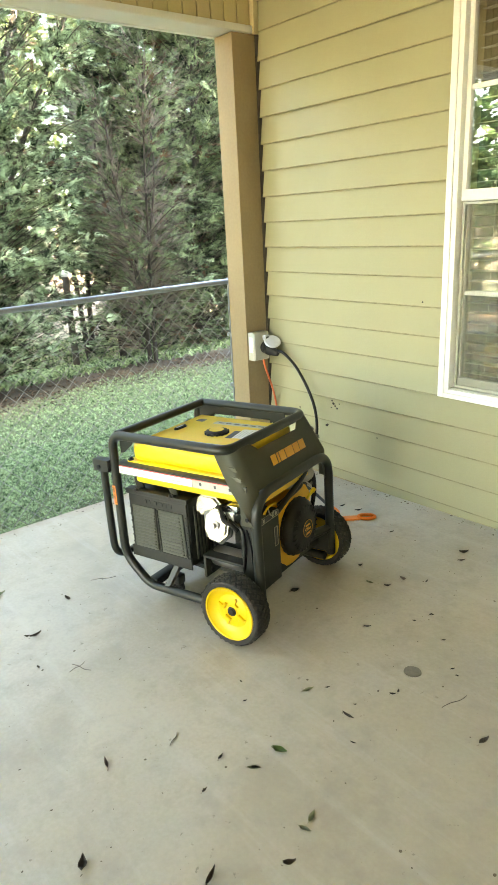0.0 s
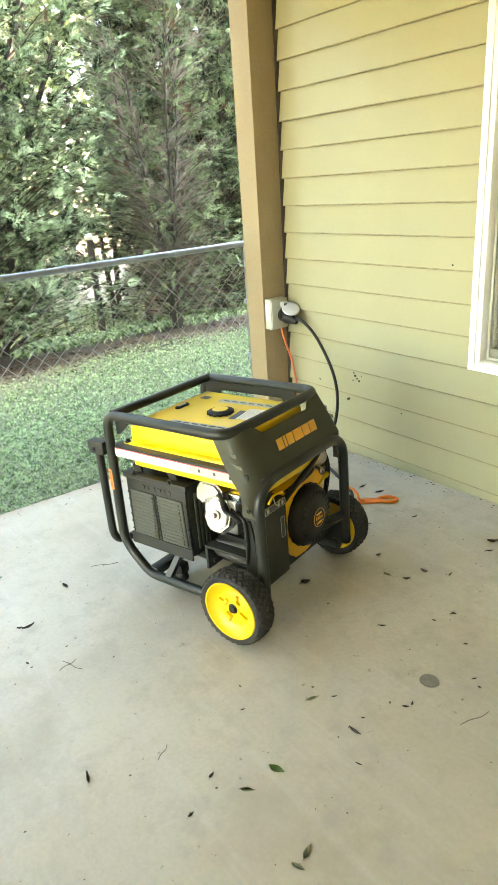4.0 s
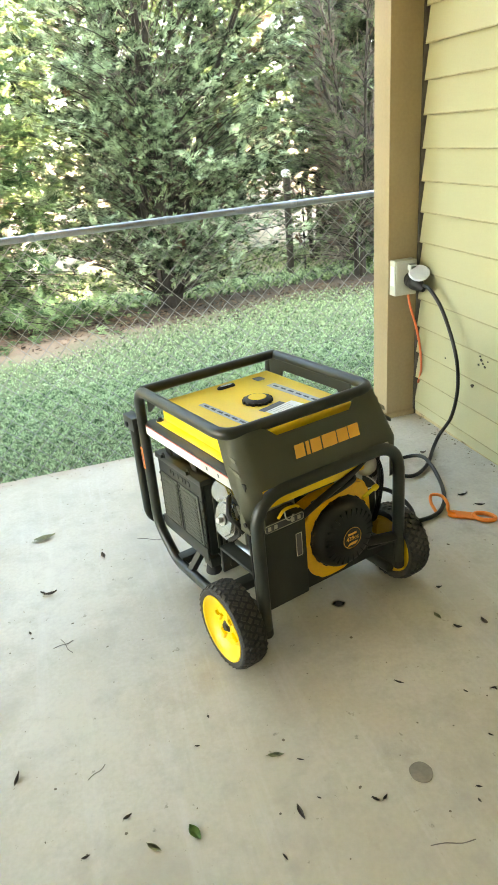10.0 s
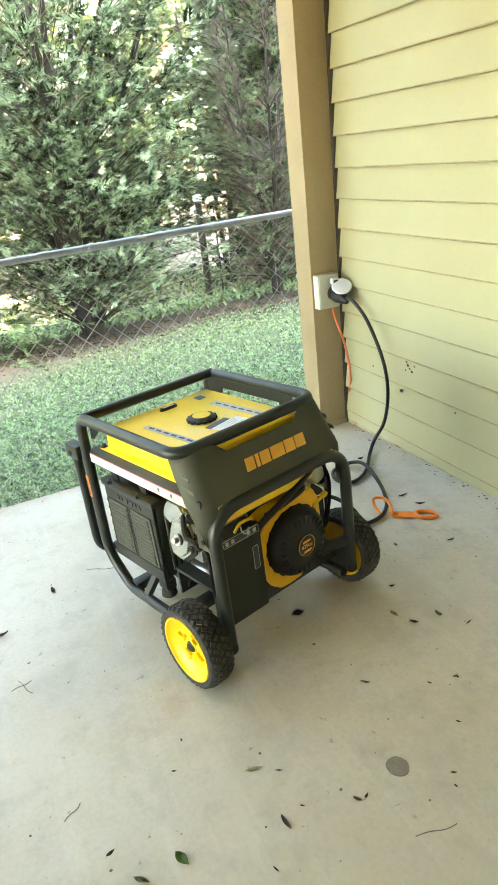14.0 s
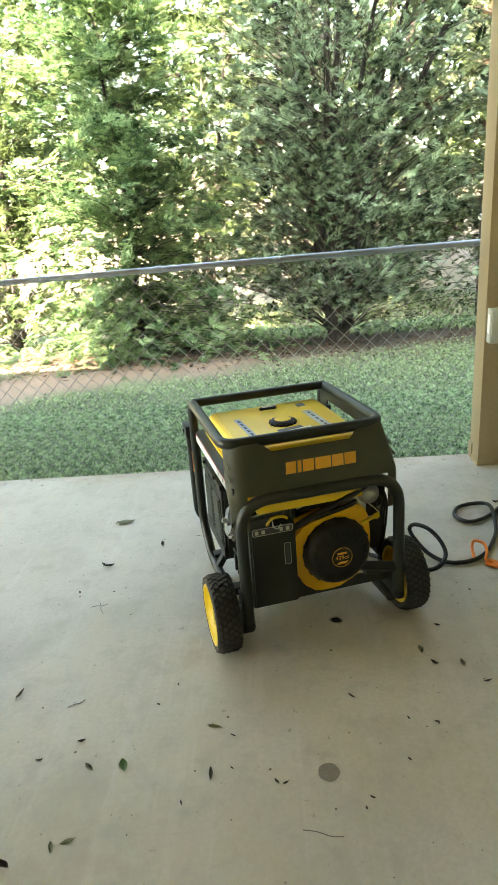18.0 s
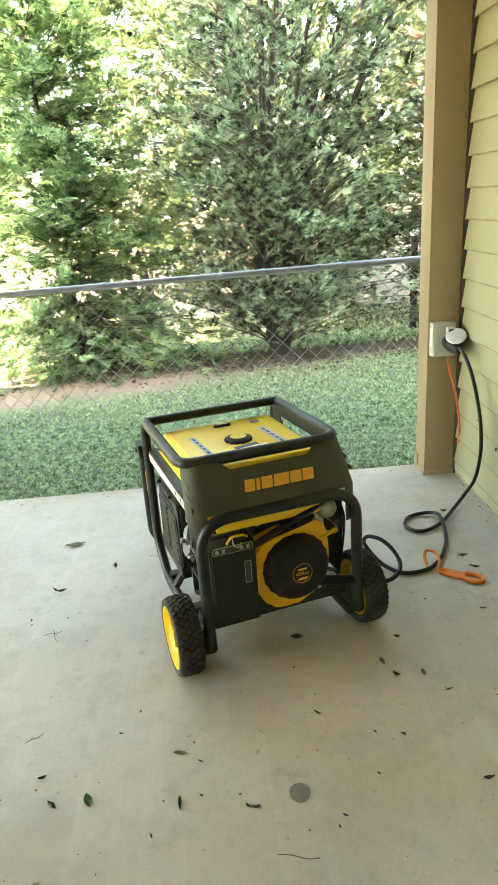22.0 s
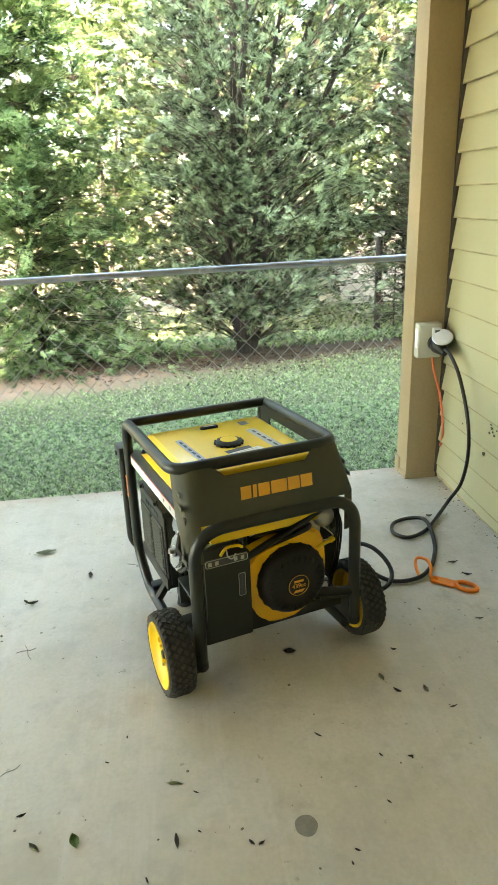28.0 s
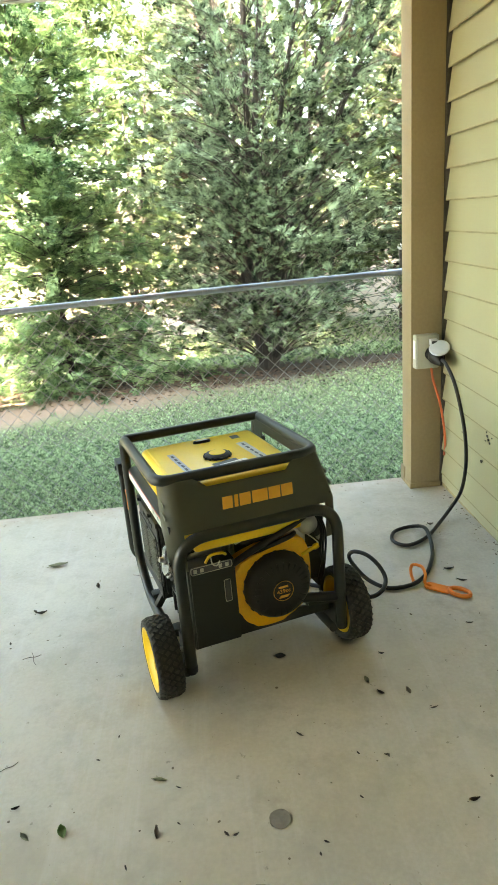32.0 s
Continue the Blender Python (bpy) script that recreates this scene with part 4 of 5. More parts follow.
for s in (-1, 1):
    for z0 in (0.548, 0.578):
        gp("side_relief", slab([(-0.03, -0.011), (0.026, -0.007), (0.024, 0.004), (-0.024, 0.012)], 0.0022, bevel=0.0015, to=pose(-0.024 if z0 < 0.56 else -0.045, s * (HW + (0.013 if z0 < 0.56 else 0.009)) + 0.002, z0 + 0.006, 90, 0, 0)), M_GUARD, parent=guard)
    gp("shroud_screw", lathe([(0, 0.004), (0.006, 0.003), (0.007, 0.0), (0, 0)], 12, axis="Y"), M_BLACK, parent=guard, at=pose(-0.085, s * (HW + 0.006), 0.60))
    gp("shroud_screw", lathe([(0, 0.004), (0.006, 0.003), (0.007, 0.0), (0, 0)], 12, axis="Y"), M_BLACK, parent=guard, at=pose(0.016, s * (HW + 0.022), 0.425))
# emblem on the shroud: plain blocks in the maker's colour
tilt = math.degrees(math.atan2(0.070, 0.130))
face = pose(XF + 0.0155 + 0.070 * 0.074 / 0.130, 0.004, 0.567, 0, -tilt, 0) @ pose(0, 0, 0, 90, 0, 90)
for k in range(6):
    w = (0.030, 0.011, 0.033, 0.047, 0.035, 0.035)[k]
    x = (-0.090, -0.064, -0.037, 0.008, 0.053, 0.092)[k]
    gp("emblem_block", slab([(x - w / 2 - 0.003, -0.017), (x + w / 2 - 0.003, -0.017), (x + w / 2 + 0.003, 0.017), (x - w / 2 + 0.003, 0.017)], 0.0012), M_LOGO, "orange raised emblem block", guard, False, face @ pose(0.012, 0, 0.0015))

SHIFT = 0.0
# louvred end cover and the alternator behind it
cover = gp("alternator_cover", box(-0.535, -0.255, -0.222, -0.03, 0.178, 0.43, 0.008, 2), M_SHEET, "dark sheet metal cover with louvres")
gp("cover_face", box(-0.530, -0.258, -0.232, -0.222, 0.185, 0.418, 0.006), M_SHEET, parent=cover)
gp("cover_lip", box(-0.538, -0.250, -0.236, -0.20, 0.418, 0.437, 0.004), M_SHEET, parent=cover)
gp("cover_skirt", box(-0.535, -0.252, -0.238, -0.232, 0.170, 0.212, 0.002), M_SHEET, parent=cover)
louvre = mesh_of(slab([(-0.05, -0.0035), (0.05, -0.0035), (0.047, 0.0035), (-0.047, 0.0035)], 0.006, bevel=0.002), "louvre", M_PANEL, True)
rivet = mesh_of(lathe([(0, 0.003), (0.003, 0.0025), (0.0042, 0.0), (0, 0.0)], 10), "rivet", M_SHEET, True)
for x, lean in ((-0.464, 1), (-0.330, -1)):
    field = gp("louvre_panel", slab([(-0.056, -0.084), (0.056, -0.084), (0.054 + 0.004 * lean, 0.084), (-0.054 + 0.004 * lean, 0.084)], 0.0025, bevel=0.001, to=pose(x, -0.2318, 0.292, 90, 0, 0)), M_PANEL, "grey-green panel pressed with louvres", cover)
    gp("panel_edge", tube([(x - 0.058 + 0.002 * lean, -0.2335, 0.206), (x - 0.058 + 0.006 * lean, -0.2335, 0.378), (x + 0.058 + 0.004 * lean, -0.2335, 0.378), (x + 0.060, -0.2335, 0.206), (x - 0.058 + 0.002 * lean, -0.2335, 0.206)], 0.0028, 6), M_SHEET, parent=cover)
    for k in range(12):
        part("louvre", louvre, None, field, at=pose(x + 0.0006 * lean * k + 0.002 * lean, -0.2335, 0.222 + 0.0128 * k, 76, 0, 0))
for x in (-0.526, -0.397, -0.264):
    for k in range(6):
        part("rivet", rivet, None, cover, at=pose(x, -0.2318, 0.225 + 0.028 * k, 90, 0, 0))
for k in range(9):
    gp("side_rib", box(-0.254, -0.249, -0.20 + 0.018 * k, -0.192 + 0.018 * k, 0.20, 0.40, 0.001), M_PANEL, parent=cover)
for k, w in enumerate((0.012, 0.006, 0.014, 0.018, 0.014, 0.014)):
    gp("emblem_block", box(-0.452 + 0.023 * k, -0.452 + 0.023 * k + w, -0.2345, -0.2315, 0.392, 0.406), M_SHEET, parent=cover, smooth=False)
for x in (-0.49, -0.33):
    gp("hanger", slab([(-0.008, 0.0), (0.008, 0.0), (0.022, -0.028), (0.022, -0.05), (-0.002, -0.05), (-0.018, -0.02)], 0.006, to=pose(x, -0.205, 0.475, 90, 0, 0)), M_SHEET, parent=cover)
    part("cover_bolt", bolt, None, cover, at=pose(x + 0.012, -0.232, 0.44, 90, 0, 0))
gp("alternator", lathe([(0, -0.14), (0.105, -0.14), (0.115, -0.12), (0.115, 0.14), (0, 0.14)], 28, axis="X"), M_BLACK, "round black alternator housing", at=pose(-0.40, 0.06, 0.31))
gp("muffler", box(-0.50, -0.18, 0.12, 0.215, 0.23, 0.43, 0.02, 3), M_SHEET, "dark muffler box")
gp("outlet_panel", box(-0.552, -0.535, -0.17, 0.20, 0.22, 0.47, 0.006), M_SHEET, "dark outlet panel")

# engine
block = gp("engine_block", box(-0.235, -0.045, -0.10, 0.12, 0.16, 0.34, 0.012), M_SHEET, "dark engine block")
gp("cylinder_head", box(-0.20, -0.07, -0.212, -0.09, 0.300, 0.415, 0.01), M_STEEL, "cast aluminium cylinder head", block)
fin = mesh_of(box(-0.218, -0.072, -0.105, -0.101, 0.27, 0.42, 0.001), "cooling_fin", M_STEEL)
for k in range(6):
    part("cooling_fin", fin, None, block, at=pose(0, 0.002 + 0.012 * k, 0))
oct8 = [(0.052 * math.cos(a) * (1.0 if i % 2 else 0.97), 0.058 * math.sin(a)) for i, a in enumerate([math.pi / 8 + k * math.pi / 4 for k in range(8)])]
vc = gp("valve_cover", slab(oct8, 0.022, bevel=0.008), M_ALU, "polished aluminium valve cover", block, at=pose(-0.129, -0.218, 0.365, 76, 6, 0))
gp("cover_rim", slab([(x * 1.16, y * 1.16) for x, y in oct8], 0.006, bevel=0.002), M_SHEET, "", vc, at=pose(0, 0, -0.004))
gp("cover_nut", lathe([(0, 0.014), (0.008, 0.013), (0.009, 0.0), (0.016, 0), (0.016, -0.004), (0, -0.004)], 14), M_STEEL, "", vc, at=pose(0, 0, 0.028))
gp("head_shield", slab([(-0.055, -0.015), (-0.03, -0.03), (0.035, 0.0), (0.05, 0.02), (0.02, 0.042), (-0.035, 0.042), (-0.055, 0.02)], 0.05, bevel=0.008), M_ALU, "pressed aluminium shield", block, at=pose(-0.175, -0.165, 0.405, 78, 0, 0))
gp("head_shield", box(-0.105, -0.06, -0.205, -0.13, 0.402, 0.436, 0.008), M_ALU, "", block)
plug_boot = gp("spark_plug_boot", tube(spline([(-0.125, -0.215, 0.43), (-0.11, -0.228, 0.42), (-0.09, -0.24, 0.395), (-0.065, -0.236, 0.385), (-0.05, -0.225, 0.36)], 5), 0.0075, 8), M_BLACK, parent=block)
for k, y in enumerate((-0.205, -0.19, -0.2)):
    gp("wiring", tube(spline([(-0.075 + 0.02 * k, y, 0.38 - 0.02 * k), (-0.035 + 0.008 * k, y - 0.014, 0.36), (-0.03 + 0.012 * k, y - 0.012, 0.28), (-0.045 + 0.014 * k, y, 0.20), (-0.03, y + 0.02, 0.16)], 6), 0.006 - 0.001 * k, 8), M_CABLE, "black wiring", block)
gp("starter_motor", lathe([(0, -0.07), (0.034, -0.07), (0.037, -0.06), (0.037, 0.06), (0.03, 0.07), (0, 0.07)], 24, axis="X"), M_STEEL, "silver starter motor", block, at=pose(-0.135, -0.15, 0.205))
gp("engine_mount", box(-0.215, -0.04, -0.215, -0.13, 0.222, 0.232, 0.002), M_SHEET, parent=block)
gp("engine_mount", box(-0.215, -0.205, -0.215, -0.13, 0.145, 0.232, 0.002), M_SHEET, parent=block)
gp("mount_rail", tube([(-0.30, -0.18, 0.172), (-0.20, -0.18, 0.165)], 0.013, 8), M_SHEET, parent=block)
gp("carburettor", box(-0.10, -0.03, 0.08, 0.18, 0.36, 0.43, 0.01), M_STEEL, "silver carburettor body", block)

SHIFT = 0.011
# recoil starter side
shr = [(-0.136, -0.06), (-0.132, 0.075), (-0.112, 0.095), (-0.02, 0.118), (0.05, 0.138), (0.088, 0.130), (0.106, 0.10), (0.112, 0.0), (0.10, -0.07), (0.045, -0.128), (-0.055, -0.136), (-0.112, -0.115)]
for _ in range(2):    # round the corners off
    shr = [(a[0] * (1 - u) + c[0] * u, a[1] * (1 - u) + c[1] * u) for a, c in zip(shr, shr[1:] + shr[:1]) for u in (0.25, 0.75)]
housing = gp("blower_housing", slab(shr, 0.07, bevel=0.006, to=pose(-0.072, 0.055, 0.270, 90, 0, 90)), M_HOUSING, "yellow steel blower housing with warm bounced light in its colour")
recoil = gp("recoil_starter", lathe([(0, 0.048), (0.036, 0.048), (0.040, 0.0455), (0.076, 0.041), (0.091, 0.034), (0.101, 0.022), (0.106, 0.006), (0.108, -0.02), (0, -0.02)], 56, axis="X"), M_BLACK, "round black recoil starter cover", at=pose(0.0, 0.051, 0.270))
vane = mesh_of(box(0.034, 0.0448, 0.046, 0.085, -0.0018, 0.0018, 0.0008), "vane", M_BLACK, True)
for k in range(26):
    part("vane", vane, None, recoil, at=pose(-0.002, 0, 0, k * 360 / 26, 0, 0))
tip = mesh_of(box(-0.016, 0.008, 0.1050, 0.1085, -0.005, 0.005, 0.001), "rim_slot", M_SHEET, True)
for k in range(20):
    part("rim_slot", tip, None, recoil, at=pose(0, 0, 0, k * 18, 0, 0))
badge = gp("badge", lathe([(0, 0.0505), (0.0335, 0.0505), (0.034, 0.047), (0, 0.047)], 36, axis="X"), M_BLACK, "round badge with orange print", recoil)
ringb = bmesh.new()
tube([(0.0507, 0.0315 * math.cos(a), 0.0315 * math.sin(a)) for a in [k * math.pi / 18 for k in range(37)]], 0.0009, 5, ringb, ends=False)
gp("badge_ring", ringb, M_LOGO, parent=badge)
gp("print_bar", box(0.0505, 0.0512, -0.015, 0.015, 0.010, 0.0165), M_LOGO, parent=badge, smooth=False)
gp("print_bar", slab([(-0.018, -0.004), (0.012, -0.004), (0.020, 0.004), (-0.010, 0.004)], 0.0006, to=pose(0.0505, 0, -0.018, 90, 0, 90)), M_LOGO, parent=badge, smooth=False)
cur = bpy.data.curves.new("displacement_text", "FONT")
cur.body, cur.size, cur.align_x, cur.align_y, cur.extrude = "439cc", 0.0185, "CENTER", "CENTER", 0.0004
tmp = bpy.data.objects.new("text_tmp", cur)
text_mesh = bpy.data.meshes.new_from_object(tmp)
bpy.data.objects.remove(tmp)
text_mesh.materials.clear()
text_mesh.materials.append(M_LOGO)
part("displacement_text", text_mesh, None, badge, at=pose(0.0511, 0, -0.001, 90, 0, 90))

canister = gp("canister_cover", box(-0.05, 0.012, -0.222, -0.078, 0.13, 0.395, 0.006), M_SHEET, "flat dark canister cover")
gp("cover_edge", box(0.008, 0.017, -0.215, -0.084, 0.135, 0.388, 0.004), M_SHEET, parent=canister)
emb = gp("emblem_plate", slab(rounded(0.125, 0.024, 0.006), 0.004, bevel=0.001, to=pose(0.014, -0.15, 0.386, 90, 0, 90)), M_INK, "black plate with a silver outline", canister)
bmo = bmesh.new()
tube([(0.0185, -0.15 + x, 0.386 + y) for x, y in [*rounded(0.122, 0.021, 0.006), rounded(0.122, 0.021, 0.006)[0]]], 0.0011, 5, bmo, ends=False)
gp("silver_outline", bmo, M_SILVERINK, parent=emb)
for x in (-0.199, -0.179, -0.124, -0.104):
    gp("print_bar", box(0.0185, 0.0193, x - 0.005, x + 0.005, 0.380, 0.392), M_SILVERINK, parent=emb, smooth=False)
lab = gp("spec_label", box(0.0172, 0.0178, -0.118, -0.098, 0.266, 0.338), M_INK, parent=canister, smooth=False)
bmo = bmesh.new()
tube([(0.0182, -0.108 + x, 0.302 + y) for x, y in [*rounded(0.019, 0.07, 0.003, 2), rounded(0.019, 0.07, 0.003, 2)[0]]], 0.001, 5, bmo, ends=False)
gp("silver_outline", bmo, M_SILVERINK, parent=lab)
gp("skirt_plate", slab([(-0.222, 0.128), (0.235, 0.128), (0.235, 0.150), (0.12, 0.165), (-0.05, 0.20), (-0.222, 0.20)], 0.008, to=pose(-0.012, 0, 0, 90, 0, 90)), M_SHEET, "dark lower plate")
gp("shift_tag", tube(spline([(0.012, -0.165, 0.402), (0.02, -0.15, 0.425), (0.025, -0.12, 0.428), (0.02, -0.105, 0.418)], 5), 0.0042, 8), M_YELLOWP, "yellow plastic tag")
gp("wire_hook", tube(spline([(0.02, -0.15, 0.42), (0.024, -0.148, 0.40), (0.024, -0.135, 0.392), (0.024, -0.125, 0.405)], 5), 0.0022, 6), M_STEEL)
gp("linkage_rod", tube(spline([(0.0, -0.20, 0.43), (0.0, -0.12, 0.448), (-0.01, -0.02, 0.44), (-0.02, 0.08, 0.452)], 5), 0.0035, 6), M_STEEL)
gp("fuel_hose", tube(spline([(0.005, -0.085, 0.372), (0.012, -0.02, 0.405), (0.012, 0.07, 0.437), (0.0, 0.145, 0.462), (-0.02, 0.17, 0.468)], 6), 0.010, 10), M_CABLE, "black rubber hose")
gp("breather_hose", tube(spline([(-0.02, -0.03, 0.378), (0.0, 0.04, 0.400), (0.0, 0.10, 0.412), (-0.03, 0.13, 0.405)], 6), 0.008, 8), M_CABLE, "black rubber hose")
for k, (y, z) in enumerate(((0.0, 0.435), (0.03, 0.445), (0.09, 0.42), (0.125, 0.44), (-0.04, 0.43))):
    gp("linkage_bracket", slab([(-0.012, -0.014), (0.014, -0.012), (0.010, 0.016), (-0.008, 0.012)], 0.005, bevel=0.001, to=pose(-0.03, y, z, 90, 20 * k, 90)), M_SHEET if k % 2 else M_STEEL, parent=block)
gp("air_filter", box(-0.16, -0.04, -0.04, 0.16, 0.395, 0.455, 0.015, 3), M_BLACK, "black air filter box", block)
gp("valve_dome", lathe([(0, 0.03), (0.018, 0.027), (0.03, 0.014), (0.033, 0.0), (0, 0.0)], 24, axis="X"), M_STEEL, "silver regulator dome", at=pose(-0.022, 0.170, 0.43))
gp("dome_bracket", box(-0.03, -0.02, 0.198, 0.225, 0.38, 0.455, 0.002), M_SHEET)
for k in range(3):
    gp("harness_wire", tube(spline([(-0.03, 0.20 + 0.008 * k, 0.45), (-0.015, 0.215 + 0.006 * k, 0.40), (-0.012, 0.205 + 0.01 * k, 0.34), (-0.03, 0.22, 0.28 - 0.02 * k), (-0.04, 0.21, 0.22)], 5), 0.0055 - 0.001 * k, 7), M_CABLE, "black wiring harness")
gp("side_shield", box(-0.27, -0.075, 0.222, 0.236, 0.175, 0.50, 0.003), M_SHEET, "dark heat shield over the muffler")
for k in range(6):
    gp("shield_slot", box(-0.25 + 0.028 * k, -0.238 + 0.028 * k, 0.2345, 0.2375, 0.24, 0.44, 0.001), M_BLACK)
gp("side_plate", box(-0.06, -0.052, 0.17, 0.235, 0.22, 0.46, 0.003), M_SHEET)
gp("small_fitting", lathe([(0, 0.018), (0.009, 0.016), (0.011, 0.0), (0, 0.0)], 10, axis="X"), M_STEEL, at=pose(-0.03, 0.212, 0.375))
gp("loose_wire", tube(spline([(-0.02, 0.165, 0.40), (-0.01, 0.19, 0.375), (-0.02, 0.205, 0.35), (-0.03, 0.17, 0.345)], 6), 0.0022, 6), M_PAPER)
gp("oil_dipstick", lathe([(0, 0.032), (0.008, 0.031), (0.0095, 0.018), (0.006, 0.012), (0.005, -0.03), (0, -0.03)], 12), M_YELLOWP, "yellow plastic dipstick handle", at=pose(0.0, 0.165, 0.352, -72, 0, 0))
gp("starter_arm", tube([(0.012, 0.125, 0.205), (0.026, 0.20, 0.195), (0.034, 0.243, 0.190)], 0.015, 14), M_BLACK, "thick black damper arm")
SHIFT = 0.0
axle = gp("axle", tube([(-0.03, -0.305, 0.1212), (-0.03, 0.308, 0.1212)], 0.0085, 10), M_STEEL, "steel axle")
for s in (-1, 1):
    gp("axle_bracket", slab([(-0.06, -0.03), (0.06, -0.03), (0.055, 0.05), (-0.05, 0.035)], 0.007, bevel=0.001, to=pose(-0.02, s * 0.236 + 0.0035, 0.125, 90, 0, 0)), M_FRAME)
gp("lock_arm", tube(fillet([(0.0, 0.16, 0.172), (0.02, 0.225, 0.178), (0.035, HY, 0.178)], 0.02), 0.011, 8), M_FRAME)


# wheels
def tyre_mesh():
    prof = [(0.0925, -0.030), (0.096, -0.0365), (0.107, -0.038), (0.1135, -0.034), (0.1158, -0.02), (0.1162, 0.0), (0.1158, 0.02), (0.1135, 0.034), (0.107, 0.038), (0.096, 0.0365), (0.0925, 0.030)]
    return lathe(prof, 56, axis="Y")


def tread_mesh():
    b = bmesh.new()
    for k in range(34):
        for j, (y, tw) in enumerate(((-0.0295, 30), (-0.0150, -36), (0.0, 36), (0.0150, -36), (0.0295, 30))):
            edge = abs(y) > 0.02
            m = pose(0, 0, 0, 0, 360 * (k + 0.5 * (j % 2)) / 34, 0) @ pose(0, y, 0.1128 if edge else 0.1166, (-24 if y > 0 else 24) if edge else 0, 0, 0) @ pose(0, 0, 0, 0, 0, tw)
            bmesh.ops.create_cube(b, size=1, matrix=m @ Matrix.Diagonal((0.0100, 0.0128, 0.0066, 1)))
    return b


def wheel(s, cx, cy, cz, turn):
    w = gp("wheel", tyre_mesh(), M_RUBBER, "wheel with a yellow disc and a knobbly black tyre", at=pose(cx, cy, cz, 0, turn, 180 if s > 0 else 0))
    part("tread", tread_mesh(), M_TREAD, w, "worn knobbly tread", False)
    rim = part("rim", lathe([(0.0, -0.019), (0.019, -0.019), (0.021, -0.0165), (0.053, -0.0165), (0.058, -0.0135), (0.063, -0.0155), (0.084, -0.027), (0.0885, -0.037), (0.0935, -0.038), (0.0955, -0.03), (0.0955, 0.03), (0.083, 0.03), (0.078, 0.0), (0.03, 0.008), (0.0, 0.008)], 56, axis="Y"), M_YELLOWP, w, "bright yellow plastic rim")
    for k in range(4):
        part("rim_rib", slab([(-0.012, -0.010), (0.012, -0.010), (0.012, -0.001), (-0.003, 0.0), (-0.004, 0.018), (-0.012, 0.018)], 0.010, bevel=0.0018), M_YELLOWP, w, at=pose(0, -0.0155, 0, 0, 90 * k + 20, 0) @ pose(0, 0, 0.036) @ pose(0, 0, 0, 90, 0, 0))
    part("hub_cap", lathe([(0, -0.026), (0.011, -0.026), (0.013, -0.022), (0.0165, -0.020), (0.0175, -0.012), (0, -0.012)], 20, axis="Y"), M_BLACK, w)
    return w


wheel(-1, -0.023, -0.305, 0.1212, 12)
wheel(1, -0.03, 0.303, 0.1212, 50)


# ---- trees, all beyond the fence ----
def spray_template(rng, n=40, size=0.17, thin=0.1):
    """A flat drooping frond: short narrow pointed leaves either side of a midrib. Vertices, triangles."""
    V, F = [], []
    for i in range(n):
        t = (i // 2) / (n / 2)
        s = 1 if i % 2 else -1
        a = s * (0.95 - 0.45 * t) + rng.uniform(-0.25, 0.25)
        ln = size * (0.42 - 0.27 * t) * rng.uniform(0.7, 1.2) + 0.012
        w = ln * thin + 0.0022
        o = np.array([t * size, 0, -0.25 * size * t * t + rng.uniform(-0.012, 0.012)])
        d = np.array([math.cos(a), math.sin(a), rng.uniform(-0.4, 0.15)])
        p = np.array([-d[1], d[0], rng.uniform(-0.5, 0.5)])
        k = len(V)
        V += [o + d * ln * 0.12 + p * w, o + d * ln, o + d * ln * 0.3 - p * w]
        F.append((k, k + 1, k + 2))
    return np.array(V), np.array(F)


def scatter(name, templates, rows, mat, parent, label):
    """One mesh of many fronds; rows of place, direction, size."""
    rng = np.random.default_rng(len(rows))
    verts, faces, off = [], [], 0
    for i, (p, d, s) in enumerate(rows):
        V, F = templates[i % len(templates)]
        x = np.array(d) / (np.linalg.norm(d) + 1e-9)
        z = np.array([0, 0, 1.0]) + rng.normal(0, 0.35, 3)
        y = np.cross(z, x)
        y /= np.linalg.norm(y) + 1e-9
        z = np.cross(x, y)
        verts.append(V @ np.stack([x, y, z]) * s + np.array(p))
        faces.append(F + off)
        off += len(V)
    verts, faces = np.concatenate(verts), np.concatenate(faces)
    me = bpy.data.meshes.new(name)
    me.vertices.add(len(verts))
    me.vertices.foreach_set("co", verts.astype(np.float32).ravel())
    me.loops.add(faces.size)
    me.loops.foreach_set("vertex_index", faces.astype(np.int32).ravel())
    me.polygons.add(len(faces))
    me.polygons.foreach_set("loop_start", np.arange(0, faces.size, 3, dtype=np.int32))
    me.update(calc_edges=True)
    me.materials.append(mat)
    return part(name, me, None, parent, label)


